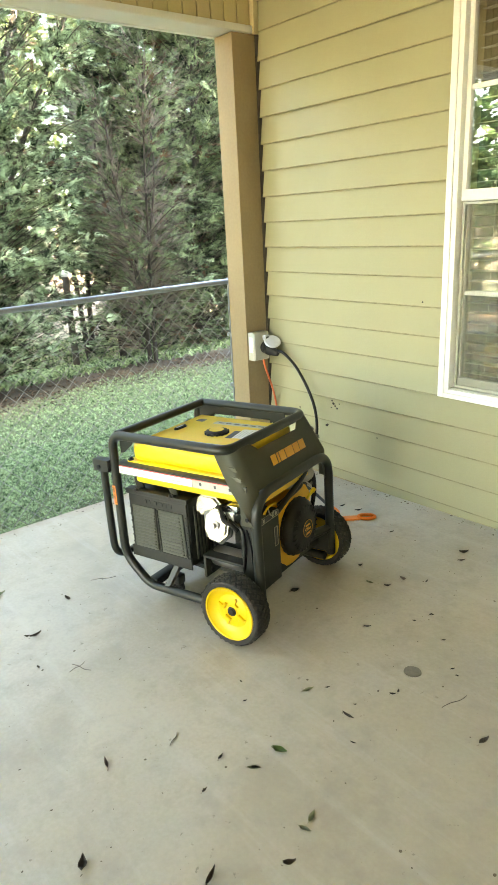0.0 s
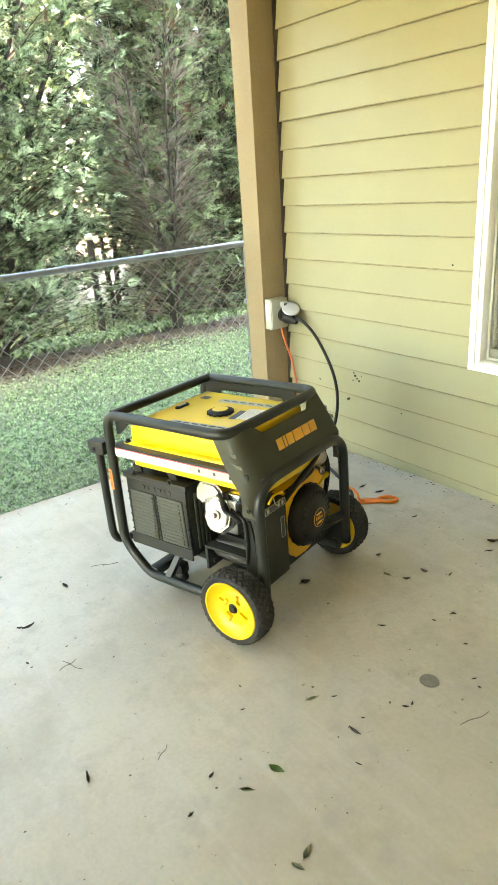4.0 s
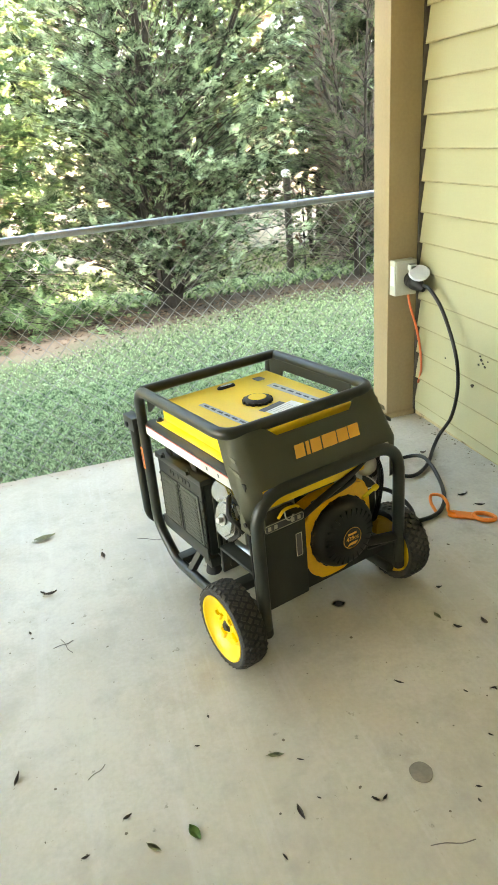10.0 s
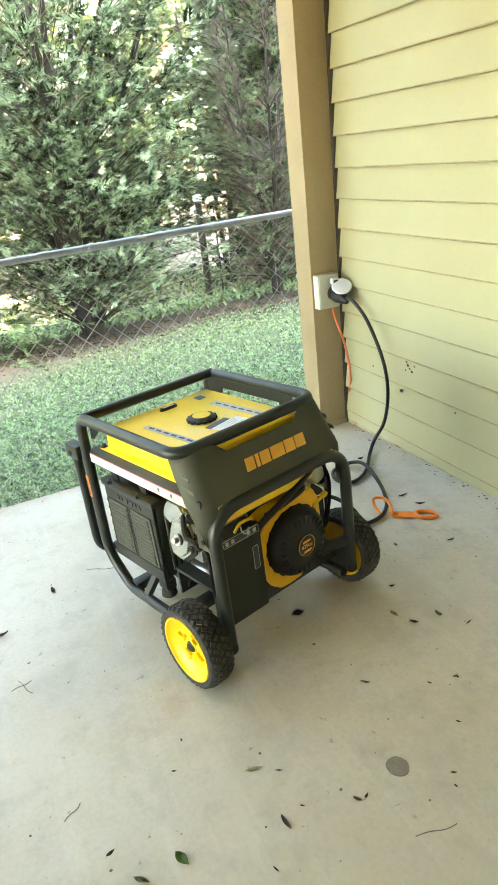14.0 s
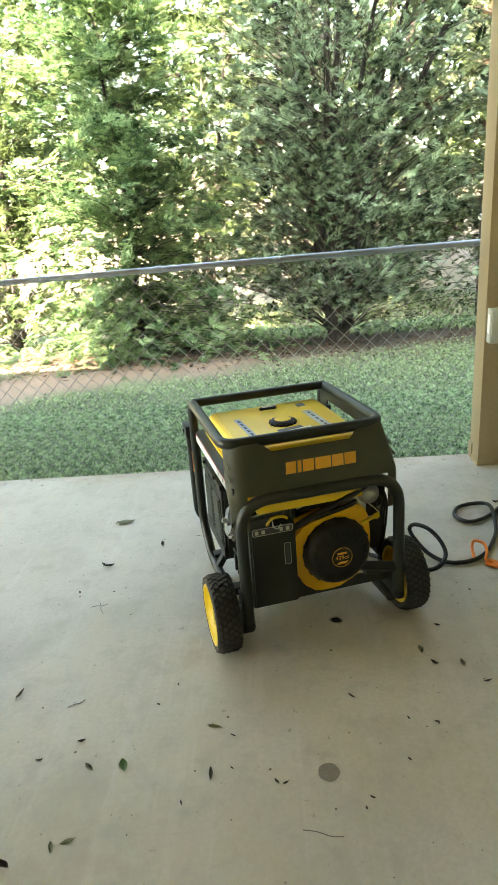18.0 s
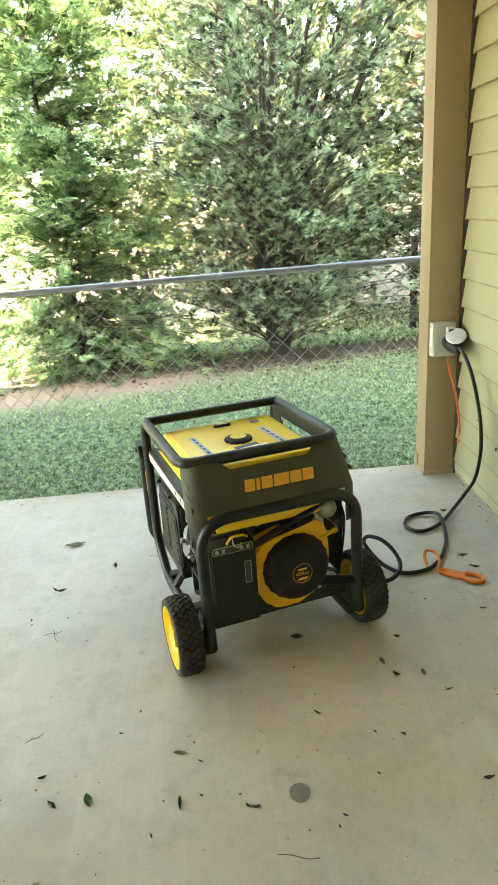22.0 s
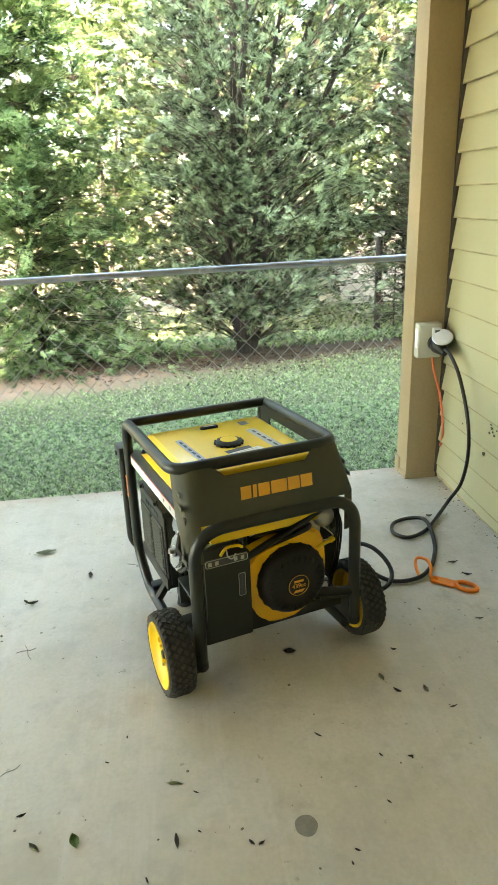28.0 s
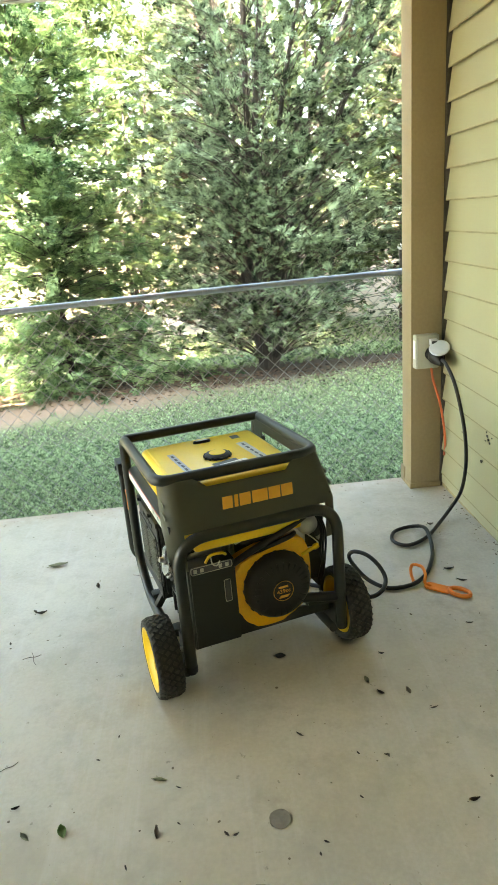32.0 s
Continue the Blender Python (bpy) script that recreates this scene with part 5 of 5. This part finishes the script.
def cypress(x, y, high, spread, stems, seed, label, mat=M_FOLIAGE, lean=0.25, fronds=9, leaf=1.0, bare=0.15, thick=0.06, twigs=True, droop=0.0, tips=0.4, full=1.0, brown=0.0, twiggy=3, sway=0.0):
    """An evergreen with several upright stems, rising side boughs and flat sprays of scale leaves."""
    rng = random.Random(seed)
    root = Vector((x, y, ground_z(x, y) - 0.05))
    tree = base("broadleaf_tree" if mat is M_BROADLEAF else "evergreen_tree", label, "tree", Matrix.Translation(root))
    wood, rows, dry, dead = bmesh.new(), [], [], bmesh.new()
    for s in range(stems):
        a = 2 * math.pi * s / stems + rng.uniform(-0.4, 0.4)
        out = lean * rng.uniform(0.35, 1.0) * (1 if stems > 1 else 0.1)
        top = Vector((math.cos(a) * out * high * 0.6, math.sin(a) * out * high * 0.6, high * rng.uniform(0.8, 1.0))) + Vector((0, sway, 0))
        mid = Vector((math.cos(a) * out * high * 0.22, math.sin(a) * out * high * 0.22, top.z * 0.42))
        line = spline([Vector((math.cos(a) * 0.05, math.sin(a) * 0.05, 0)), mid * 0.5 + Vector((0, 0, 0.02)), mid, (mid + top) / 2 + Vector((rng.uniform(-.1, .1), rng.uniform(-.1, .1), 0)), top], 5)
        tube(line, thick * rng.uniform(0.7, 1.1) * (1.4 if stems == 1 else 1), 7, wood, taper=0.008)
        n = int(19 * full * min(high, 7.0) / max(1, stems) ** 0.45)
        for b in range(n):
            t = bare + (1 - bare) * ((b + rng.random()) / n) ** 1.15
            p = line[min(len(line) - 1, int(t * (len(line) - 1)))]
            ang = a + rng.gauss(0, 1.1) if stems > 1 else rng.uniform(0, 2 * math.pi)
            ln = spread * (0.35 + 0.75 * (1 - t) ** 0.7) * rng.uniform(0.55, 1.15)
            rise = rng.uniform(0.1, 0.75) + 0.3 * t - droop * (1 - 0.6 * t)
            d = Vector((math.cos(ang), math.sin(ang), rise)).normalized()
            tipp = p + d * ln + Vector((0, 0, -0.12 * ln))
            tipp.z = max(tipp.z, 0.12)
            bough = spline([p, p + d * ln * 0.5, tipp], 4)
            tube(bough, 0.007, 4, wood, taper=0.002)
            for f in range(fronds):
                u = tips + (1 - tips) * (f + rng.random()) / fronds
                q = bough[min(len(bough) - 1, int(u * (len(bough) - 1)))].lerp(bough[min(len(bough) - 1, int(u * (len(bough) - 1)) + 1)], rng.random())
                q = q + Vector((rng.gauss(0, 0.05), rng.gauss(0, 0.05), rng.gauss(0, 0.04)))
                dd = (d + Vector((rng.gauss(0, 0.6), rng.gauss(0, 0.6), rng.gauss(0.0, 0.35)))).normalized()
                (dry if u < 0.55 and rng.random() < brown else rows).append((q[:], dd[:], leaf * rng.uniform(0.7, 1.35)))
            if twigs and rng.random() < 0.8:
                q = bough[2]
                for _ in range(twiggy):
                    e = q + (d + Vector((rng.gauss(0, 0.5), rng.gauss(0, 0.5), rng.gauss(0.2, 0.3)))) * rng.uniform(0.2, 0.5)
                    tube([q, q.lerp(e, 0.5) + Vector((rng.gauss(0, .02), rng.gauss(0, .02), 0.02)), e], 0.004, 4, dead, taper=0.001)
    part("trunk", wood, M_BARK, tree, "grey-brown trunk with rising boughs")
    if twigs and len(dead.verts):
        tagged(part("twig_growth", dead, M_DEADTWIG, tree, "bare grey twig growth", False), kind="stuff")
    scatter("crown", BROAD if mat is M_BROADLEAF else SPRAYS, rows, mat, tree, {M_BROADLEAF.name: "loose yellow-green leaves in the sun", M_FOLIAGE_BRIGHT.name: "fresh green drooping sprays"}.get(mat.name, "flat sprays of green scale leaves, shaded depths as near-black clumps"))
    if dry:
        scatter("dead_foliage", SPRAYS, dry, M_DEADLEAF, tree, "brown dead sprays inside the crown")
    return tree


rng0 = random.Random(3)
SPRAYS = [spray_template(rng0, 40, 0.17, 0.10) for _ in range(7)]
BROAD = [spray_template(rng0, 22, 0.22, 0.24) for _ in range(5)]
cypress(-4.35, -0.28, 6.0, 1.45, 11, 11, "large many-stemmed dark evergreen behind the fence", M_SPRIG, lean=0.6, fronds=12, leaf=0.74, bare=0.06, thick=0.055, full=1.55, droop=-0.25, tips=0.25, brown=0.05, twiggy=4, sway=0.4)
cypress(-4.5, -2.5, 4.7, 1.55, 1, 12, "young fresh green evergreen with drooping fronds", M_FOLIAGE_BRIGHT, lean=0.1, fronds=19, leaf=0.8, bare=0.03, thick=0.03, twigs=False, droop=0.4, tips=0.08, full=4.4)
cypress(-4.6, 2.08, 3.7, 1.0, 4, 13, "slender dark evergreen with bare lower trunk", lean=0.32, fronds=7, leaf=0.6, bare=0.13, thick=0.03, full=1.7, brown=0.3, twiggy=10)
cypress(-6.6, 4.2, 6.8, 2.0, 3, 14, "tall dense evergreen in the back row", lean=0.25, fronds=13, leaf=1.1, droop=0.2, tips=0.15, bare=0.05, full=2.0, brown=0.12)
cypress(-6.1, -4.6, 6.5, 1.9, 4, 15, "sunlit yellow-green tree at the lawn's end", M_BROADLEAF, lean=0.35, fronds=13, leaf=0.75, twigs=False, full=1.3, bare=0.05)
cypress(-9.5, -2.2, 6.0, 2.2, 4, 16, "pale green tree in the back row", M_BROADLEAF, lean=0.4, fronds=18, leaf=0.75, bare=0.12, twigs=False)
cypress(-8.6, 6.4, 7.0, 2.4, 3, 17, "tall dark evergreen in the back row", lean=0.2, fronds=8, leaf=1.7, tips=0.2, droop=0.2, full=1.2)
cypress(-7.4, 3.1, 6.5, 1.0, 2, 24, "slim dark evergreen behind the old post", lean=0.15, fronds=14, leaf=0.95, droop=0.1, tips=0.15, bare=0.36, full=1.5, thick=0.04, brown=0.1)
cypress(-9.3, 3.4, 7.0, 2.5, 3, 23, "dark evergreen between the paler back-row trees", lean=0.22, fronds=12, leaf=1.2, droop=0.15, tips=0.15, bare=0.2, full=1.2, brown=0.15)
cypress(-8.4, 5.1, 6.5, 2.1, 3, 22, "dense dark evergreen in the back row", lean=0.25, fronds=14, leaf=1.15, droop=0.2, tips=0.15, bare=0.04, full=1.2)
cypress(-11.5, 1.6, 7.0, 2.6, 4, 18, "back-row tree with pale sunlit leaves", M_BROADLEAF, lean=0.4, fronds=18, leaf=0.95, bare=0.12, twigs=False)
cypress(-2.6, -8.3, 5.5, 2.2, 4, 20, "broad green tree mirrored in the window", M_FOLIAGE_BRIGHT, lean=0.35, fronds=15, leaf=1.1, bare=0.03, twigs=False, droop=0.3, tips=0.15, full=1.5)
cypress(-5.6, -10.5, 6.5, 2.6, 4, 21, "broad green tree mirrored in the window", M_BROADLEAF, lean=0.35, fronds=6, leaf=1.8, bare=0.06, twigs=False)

# far woods beyond the yard: one belt of leaves, thinning upwards
wood_rng = random.Random(44)
belt = []
for _ in range(5200):
    fy = wood_rng.uniform(-19, 15)
    top = 8.5 + 2.0 * math.sin(fy * 0.9) + 1.2 * math.sin(fy * 2.3 + 1)
    fx = -16.5 - 0.06 * fy + wood_rng.gauss(0, 0.8)
    p = (fx, fy, ground_z(fx, fy) + top * wood_rng.random())
    belt.append((p, (wood_rng.gauss(0.4, 0.6), wood_rng.gauss(0, 1), wood_rng.gauss(-0.1, 0.4)), wood_rng.uniform(2.2, 4.2)))
woods = base("far_woods", "distant belt of broad-leaved woods in the sun", "trees", kind="stuff")
tagged(scatter("foliage", BROAD, belt, M_BROADLEAF, woods, ""), kind="stuff")

# old fence post with a pale cap, and a thin stake
px, py = -7.0, 2.06
gate_post = base("wooden_fence_post", "old dark wooden post with a round pale cap", "post", pose(px, py, ground_z(px, py) - 0.1))
part("shaft", tube([(0, 0, 0), (0.004, 0, 0.6), (0, 0.003, 1.53)], 0.052, 12), M_POSTWOOD, gate_post)
part("cap", lathe([(0, 0.1), (0.045, 0.095), (0.072, 0.07), (0.075, 0.035), (0.055, 0.0), (0, 0)], 12), M_PAPER, gate_post, "weathered white cap", at=pose(0, 0, 1.51))
thing("metal_stake", tube([(0, 0, -0.1), (0, 0, 1.42)], 0.014, 8), M_POSTWOOD, "thin dark metal stake in the grass", "stake", pose(-7.6, 2.53, ground_z(-7.6, 2.53)))

white_post = base("white_marker_post", "white pipe marker post far behind the trees", "post", pose(-9.6, -1.70, ground_z(-9.6, -1.70) - 0.1))
part("pipe", tube([(0, 0, 0), (0, 0, 2.22)], 0.055, 12), M_PAPER, white_post)
part("cap", lathe([(0, 0.03), (0.05, 0.025), (0.062, 0.0), (0.062, -0.03), (0, -0.03)], 12), M_PAPER, white_post, at=pose(0, 0, 2.22))

# lawn: blades of coarse grass
rng = np.random.default_rng(9)
def blades(n, x0, x1, y0, y1, h, w):
    x, y = rng.uniform(x0, x1, n), rng.uniform(y0, y1, n)
    dens = np.array([noise.noise(Vector((a * 0.9, b * 0.9, 3.0))) for a, b in zip(x, y)])
    edge = -2.95 - 0.45 * np.clip(y, -3.5, 1.0)
    keep = rng.random(n) < np.clip(np.clip((x - edge + 0.75) / 0.75, 0, 1) * 1.2 + dens * 0.7, 0, 1) * np.clip((x + 4.0 + 0.4 * dens) / 0.6, 0, 1) + 0.6 * (x < -4.5)
    keep &= rng.random(n) < np.clip((-0.19 - x) / 0.13 + 0.35 + dens, 0.12, 1)
    x, y = x[keep], y[keep]
    n = len(x)
    z = np.array([ground_z(a, b) for a, b in zip(x, y)])
    a = rng.uniform(0, 2 * np.pi, n)
    hh, ww = h * rng.uniform(0.5, 1.3, n), w * rng.uniform(0.6, 1.3, n)
    lean = rng.uniform(0.6, 2.3, n) * hh
    dx, dy = np.cos(a), np.sin(a)
    p = np.stack([x, y, z], 1)
    side = np.stack([-dy, dx, np.zeros(n)], 1) * ww[:, None]
    ahead = np.stack([dx * lean, dy * lean, hh], 1)
    half = np.stack([dx * lean * 0.35, dy * lean * 0.35, hh * 0.75], 1)
    return np.stack([p - side, p + side, p + half + side * 0.9, p + half - side * 0.9, p + ahead], 1)


# bark chips and fallen needles on the bare band under the trees
chips = bmesh.new()
crng = random.Random(31)
for _ in range(2600):
    cx, cy = crng.gauss(-3.9, 0.35), crng.uniform(-4.5, 3.2)
    m = pose(cx, cy, ground_z(cx, cy) + 0.006, crng.uniform(-30, 30), crng.uniform(-30, 30), crng.uniform(0, 360)) @ Matrix.Diagonal((crng.uniform(0.01, 0.05), crng.uniform(0.006, 0.014), 0.006, 1))
    bmesh.ops.create_cube(chips, size=1, matrix=m)
tagged(thing("bark_chips", chips, M_CHIPS, "brown bark chips and dead twigs under the trees", "mulch", kind="stuff", smooth=False), kind="stuff")

near = blades(110000, -1.75, LAWN_X - 0.005, -4.2, 1.5, 0.013, 0.0036)
far = blades(84000, -4.1, -1.25, -5.5, 3.4, 0.014, 0.0050)
beyond = blades(26000, -11.5, -4.5, -6.0, 6.0, 0.05, 0.018)
allb = np.concatenate([near, far, beyond])
n = len(allb)
me = bpy.data.meshes.new("lawn_grass")
idx = (np.arange(n) * 5)[:, None]
quads, tris = idx + np.array([0, 1, 2, 3]), idx + np.array([3, 2, 4])
me.vertices.add(n * 5)
me.vertices.foreach_set("co", allb.astype(np.float32).ravel())
me.loops.add(n * 7)
me.loops.foreach_set("vertex_index", np.concatenate([quads, tris], 1).astype(np.int32).ravel())
me.polygons.add(n * 2)
starts = np.stack([np.arange(n) * 7, np.arange(n) * 7 + 4], 1)
me.polygons.foreach_set("loop_start", starts.astype(np.int32).ravel())
me.update(calc_edges=True)
me.materials.append(M_GRASS)
tagged(new("lawn_grass", me), "coarse green lawn grass, thin towards the trees", "grass", kind="stuff")


# ---- litter on the slab ----
def leaf_mesh(name, length, width, curl, mat):
    b = bmesh.new()
    rows = 7
    grid = []
    for i in range(rows + 1):
        t = i / rows
        w = width * math.sin(math.pi * t ** 0.8) * 0.5 + 0.0006
        grid.append([b.verts.new((length * (t - 0.5), s * w, 0.002 + curl * length * (abs(s) * 0.25 + (t - 0.5) ** 2) + 0.0012 * math.sin(9 * t + 3 * s))) for s in (-1, 0, 1)])
    for a, c in zip(grid, grid[1:]):
        for k in range(2):
            b.faces.new((a[k], a[k + 1], c[k + 1], c[k]))
    bmesh.ops.solidify(b, geom=b.faces[:], thickness=0.0006)
    tube([(-length * 0.5, 0, 0.002), (-length * 0.62, 0.004, 0.002)], 0.0009, 5, b)
    return mesh_of(b, name, mat, True)


random.seed(5)
LEAVES = {"green": [leaf_mesh("leaf", 0.055, 0.026, 0.35, M_GREENLEAF), leaf_mesh("leaf", 0.062, 0.022, 0.2, M_GREENLEAF)],
          "olive": [leaf_mesh("leaf", 0.056, 0.024, 0.3, M_OLIVE), leaf_mesh("leaf", 0.060, 0.019, 0.2, M_OLIVE)],
          "brown": [leaf_mesh("leaf", 0.050, 0.036, 0.2, M_BROWNLEAF)],
          "dark": [leaf_mesh("leaf", 0.050, 0.012, 0.5, M_BROWNLEAF), leaf_mesh("leaf", 0.042, 0.017, 0.8, M_BROWNLEAF)],
          "dry": [leaf_mesh("leaf", 0.05, 0.02, 0.7, M_DRY), leaf_mesh("leaf", 0.036, 0.018, 1.0, M_DRY), leaf_mesh("leaf", 0.058, 0.013, 0.6, M_DRY)]}
LABEL = {"brown": "flat dark brown leaf on the concrete", "dark": "blackened dead leaf on the concrete", "olive": "fading olive-grey leaf on the concrete", "green": "fallen green leaf on the concrete", "dry": "curled dry brown leaf on the concrete"}


def fallen(kind, x, y, turn, which=0, size=1.0):
    ob = tagged(new("fallen_leaf", LEAVES[kind][which % len(LEAVES[kind])]), LABEL[kind], "leaf", "leaves on the patio")
    ob.matrix_basis = on_slab(x, y, turn) @ Matrix.Diagonal((size * 0.8, size * 0.8, size * 0.8, 1))


for kind, x, y, turn, which, size in (
        ("brown", 1.226, -0.802, 80, 0, 0.9), ("olive", 1.669, -1.158, 75, 1, 0.8), ("green", 1.790, -1.377, 22, 0, 0.95), ("olive", 1.790, -1.463, 45, 1, 0.75), ("dark", 1.826, -1.157, 5, 0, 0.95),
        ("olive", 1.992, -1.458, 115, 1, 0.75), ("olive", 2.006, -1.492, 20, 1, 0.65), ("dry", 1.750, -1.914, 150, 1, 1.3), ("dry", 1.518, -1.738, 165, 2, 0.8), ("dark", 1.501, -0.127, 45, 1, 1.1),
        ("dark", 1.531, -0.188, 52, 0, 0.7), ("olive", 1.389, -0.566, 8, 0, 0.7), ("dark", 1.452, -0.541, 45, 1, 0.7), ("dry", 1.463, -0.463, 12, 1, 0.9), ("dark", 1.535, -0.414, 105, 0, 0.6),
        ("dark", 1.575, -0.792, 45, 0, 0.6), ("dark", 1.851, -0.998, 40, 1, 0.5), ("dark", 1.855, -0.977, 120, 1, 0.45), ("dry", 2.129, -0.975, 80, 0, 0.9), ("dry", 2.048, -1.578, 60, 1, 1.0),
        ("olive", 0.434, -1.657, 100, 0, 1.75), ("dark", 1.704, -1.506, 110, 1, 0.6), ("dry", 1.96, -1.722, 120, 2, 1.0), ("dark", 0.815, -0.107, 88, 0, 0.9), ("dark", 0.906, -0.094, 60, 0, 0.9),
        ("dry", 0.426, -0.047, 80, 1, 0.9), ("dry", 1.275, -0.492, 70, 1, 0.6), ("dark", 1.845, -0.428, 95, 1, 0.8), ("dry", 0.655, -1.457, 10, 0, 0.9), ("dry", 0.806, -1.645, 95, 2, 0.9), ("dry", 0.79, -1.67, 60, 1, 0.6),
        ("dry", 1.683, -0.583, 10, 1, 0.4), ("dark", 1.578, -1.324, 70, 1, 0.35), ("dark", 1.902, -1.219, 20, 0, 0.4), ("dark", 1.763, -1.599, 100, 1, 0.5), ("dry", 0.99, -1.709, 20, 1, 0.5), ("dark", 1.701, -1.110, 60, 0, 0.4), ("dark", 1.806, -1.107, 50, 1, 0.3),
        ("dark", 1.663, -0.655, 30, 1, 0.35), ("dark", 1.679, -0.586, 80, 1, 0.4), ("dark", 1.797, -0.678, 40, 1, 0.35), ("dark", 1.902, -0.781, 60, 1, 0.4), ("dry", 1.93, -0.799, 10, 1, 0.35), ("dry", 0.866, -0.222, 20, 1, 0.5), ("dry", 1.169, -0.169, 80, 2, 0.5), ("dry", 1.085, -0.339, 30, 1, 0.4), ("dry", 1.502, -1.279, 0, 1, 0.35)):
    fallen(kind, x, y, turn, which, size)
for x, y, turn, ln in ((1.991, -0.90, 75, 0.09), (1.09, -1.608, 20, 0.08), (0.61, -1.283, 60, 0.10), (1.565, -1.559, 120, 0.05), (1.08, -1.615, 100, 0.06)):
    m = on_slab(x, y, turn)
    thing("twig", tube(spline([(-ln / 2, 0, 0.002), (-ln / 6, 0.002, 0.003), (ln / 5, -0.001, 0.002), (ln / 2, 0.004, 0.003)], 3), 0.0011, 6), M_DEADTWIG, "short dry twig on the concrete", "twig", m, "twigs on the patio")
outline = [(0.027 * (1 + 0.03 * math.sin(3 * a + 1)) * math.cos(a), 0.025 * (1 + 0.025 * math.sin(5 * a)) * math.sin(a)) for a in [k * math.pi / 20 for k in range(40)]]
thing("oil_spot", slab(outline, 0.0008), M_STAIN, "round dark oil spot on the concrete", "stain", on_slab(1.826, -0.875, 0, 0.0004), smooth=False)
bm = bmesh.new()
for k in range(420):
    x, y = random.uniform(-0.1, 2.6), random.uniform(-3.0, 0.14)
    r = random.choice((0.0012, 0.002, 0.003, 0.0045)) * random.uniform(0.7, 1.2)
    m = on_slab(x, y, random.uniform(0, 360)) @ Matrix.Diagonal((r, r * random.uniform(0.4, 1), 0.0012, 1))
    bmesh.ops.create_icosphere(bm, subdivisions=1, radius=1, matrix=m)
for k in range(330):
    if k < 190:
        x, y = random.uniform(0.05, 2.6), WALL_Y - 0.02 - abs(random.gauss(0, 0.035))
    else:
        x, y = LAWN_X + 0.012 + abs(random.gauss(0, 0.05)), random.uniform(-3.2, 0.0)
    r = random.choice((0.002, 0.003, 0.0045, 0.007)) * random.uniform(0.7, 1.2)
    m = on_slab(x, y, random.uniform(0, 360)) @ Matrix.Diagonal((r, r * random.uniform(0.3, 0.9), 0.0016, 1))
    bmesh.ops.create_icosphere(bm, subdivisions=1, radius=1, matrix=m)
thing("leaf_crumbs", bm, M_DRY, "scattered crumbs of dry leaf and grit on the slab", "litter", kind="stuff")

# clapboards, course by course, the last pieces of the setting
runs = {"full": (0.008, BACK_X), "west": (0.008, WIN[0]), "east": (WIN[1], BACK_X)}
boards = {k: mesh_of(board_mesh(b - a), "clapboard", (M_SIDING, M_LAPSHADE)) for k, (a, b) in runs.items()}
for i in range(22):
    z = FIRST + COURSE * i
    for k in (("full",) if z + COURSE < WIN[2] + 0.02 or z > WIN[3] - 0.02 else ("west", "east")):
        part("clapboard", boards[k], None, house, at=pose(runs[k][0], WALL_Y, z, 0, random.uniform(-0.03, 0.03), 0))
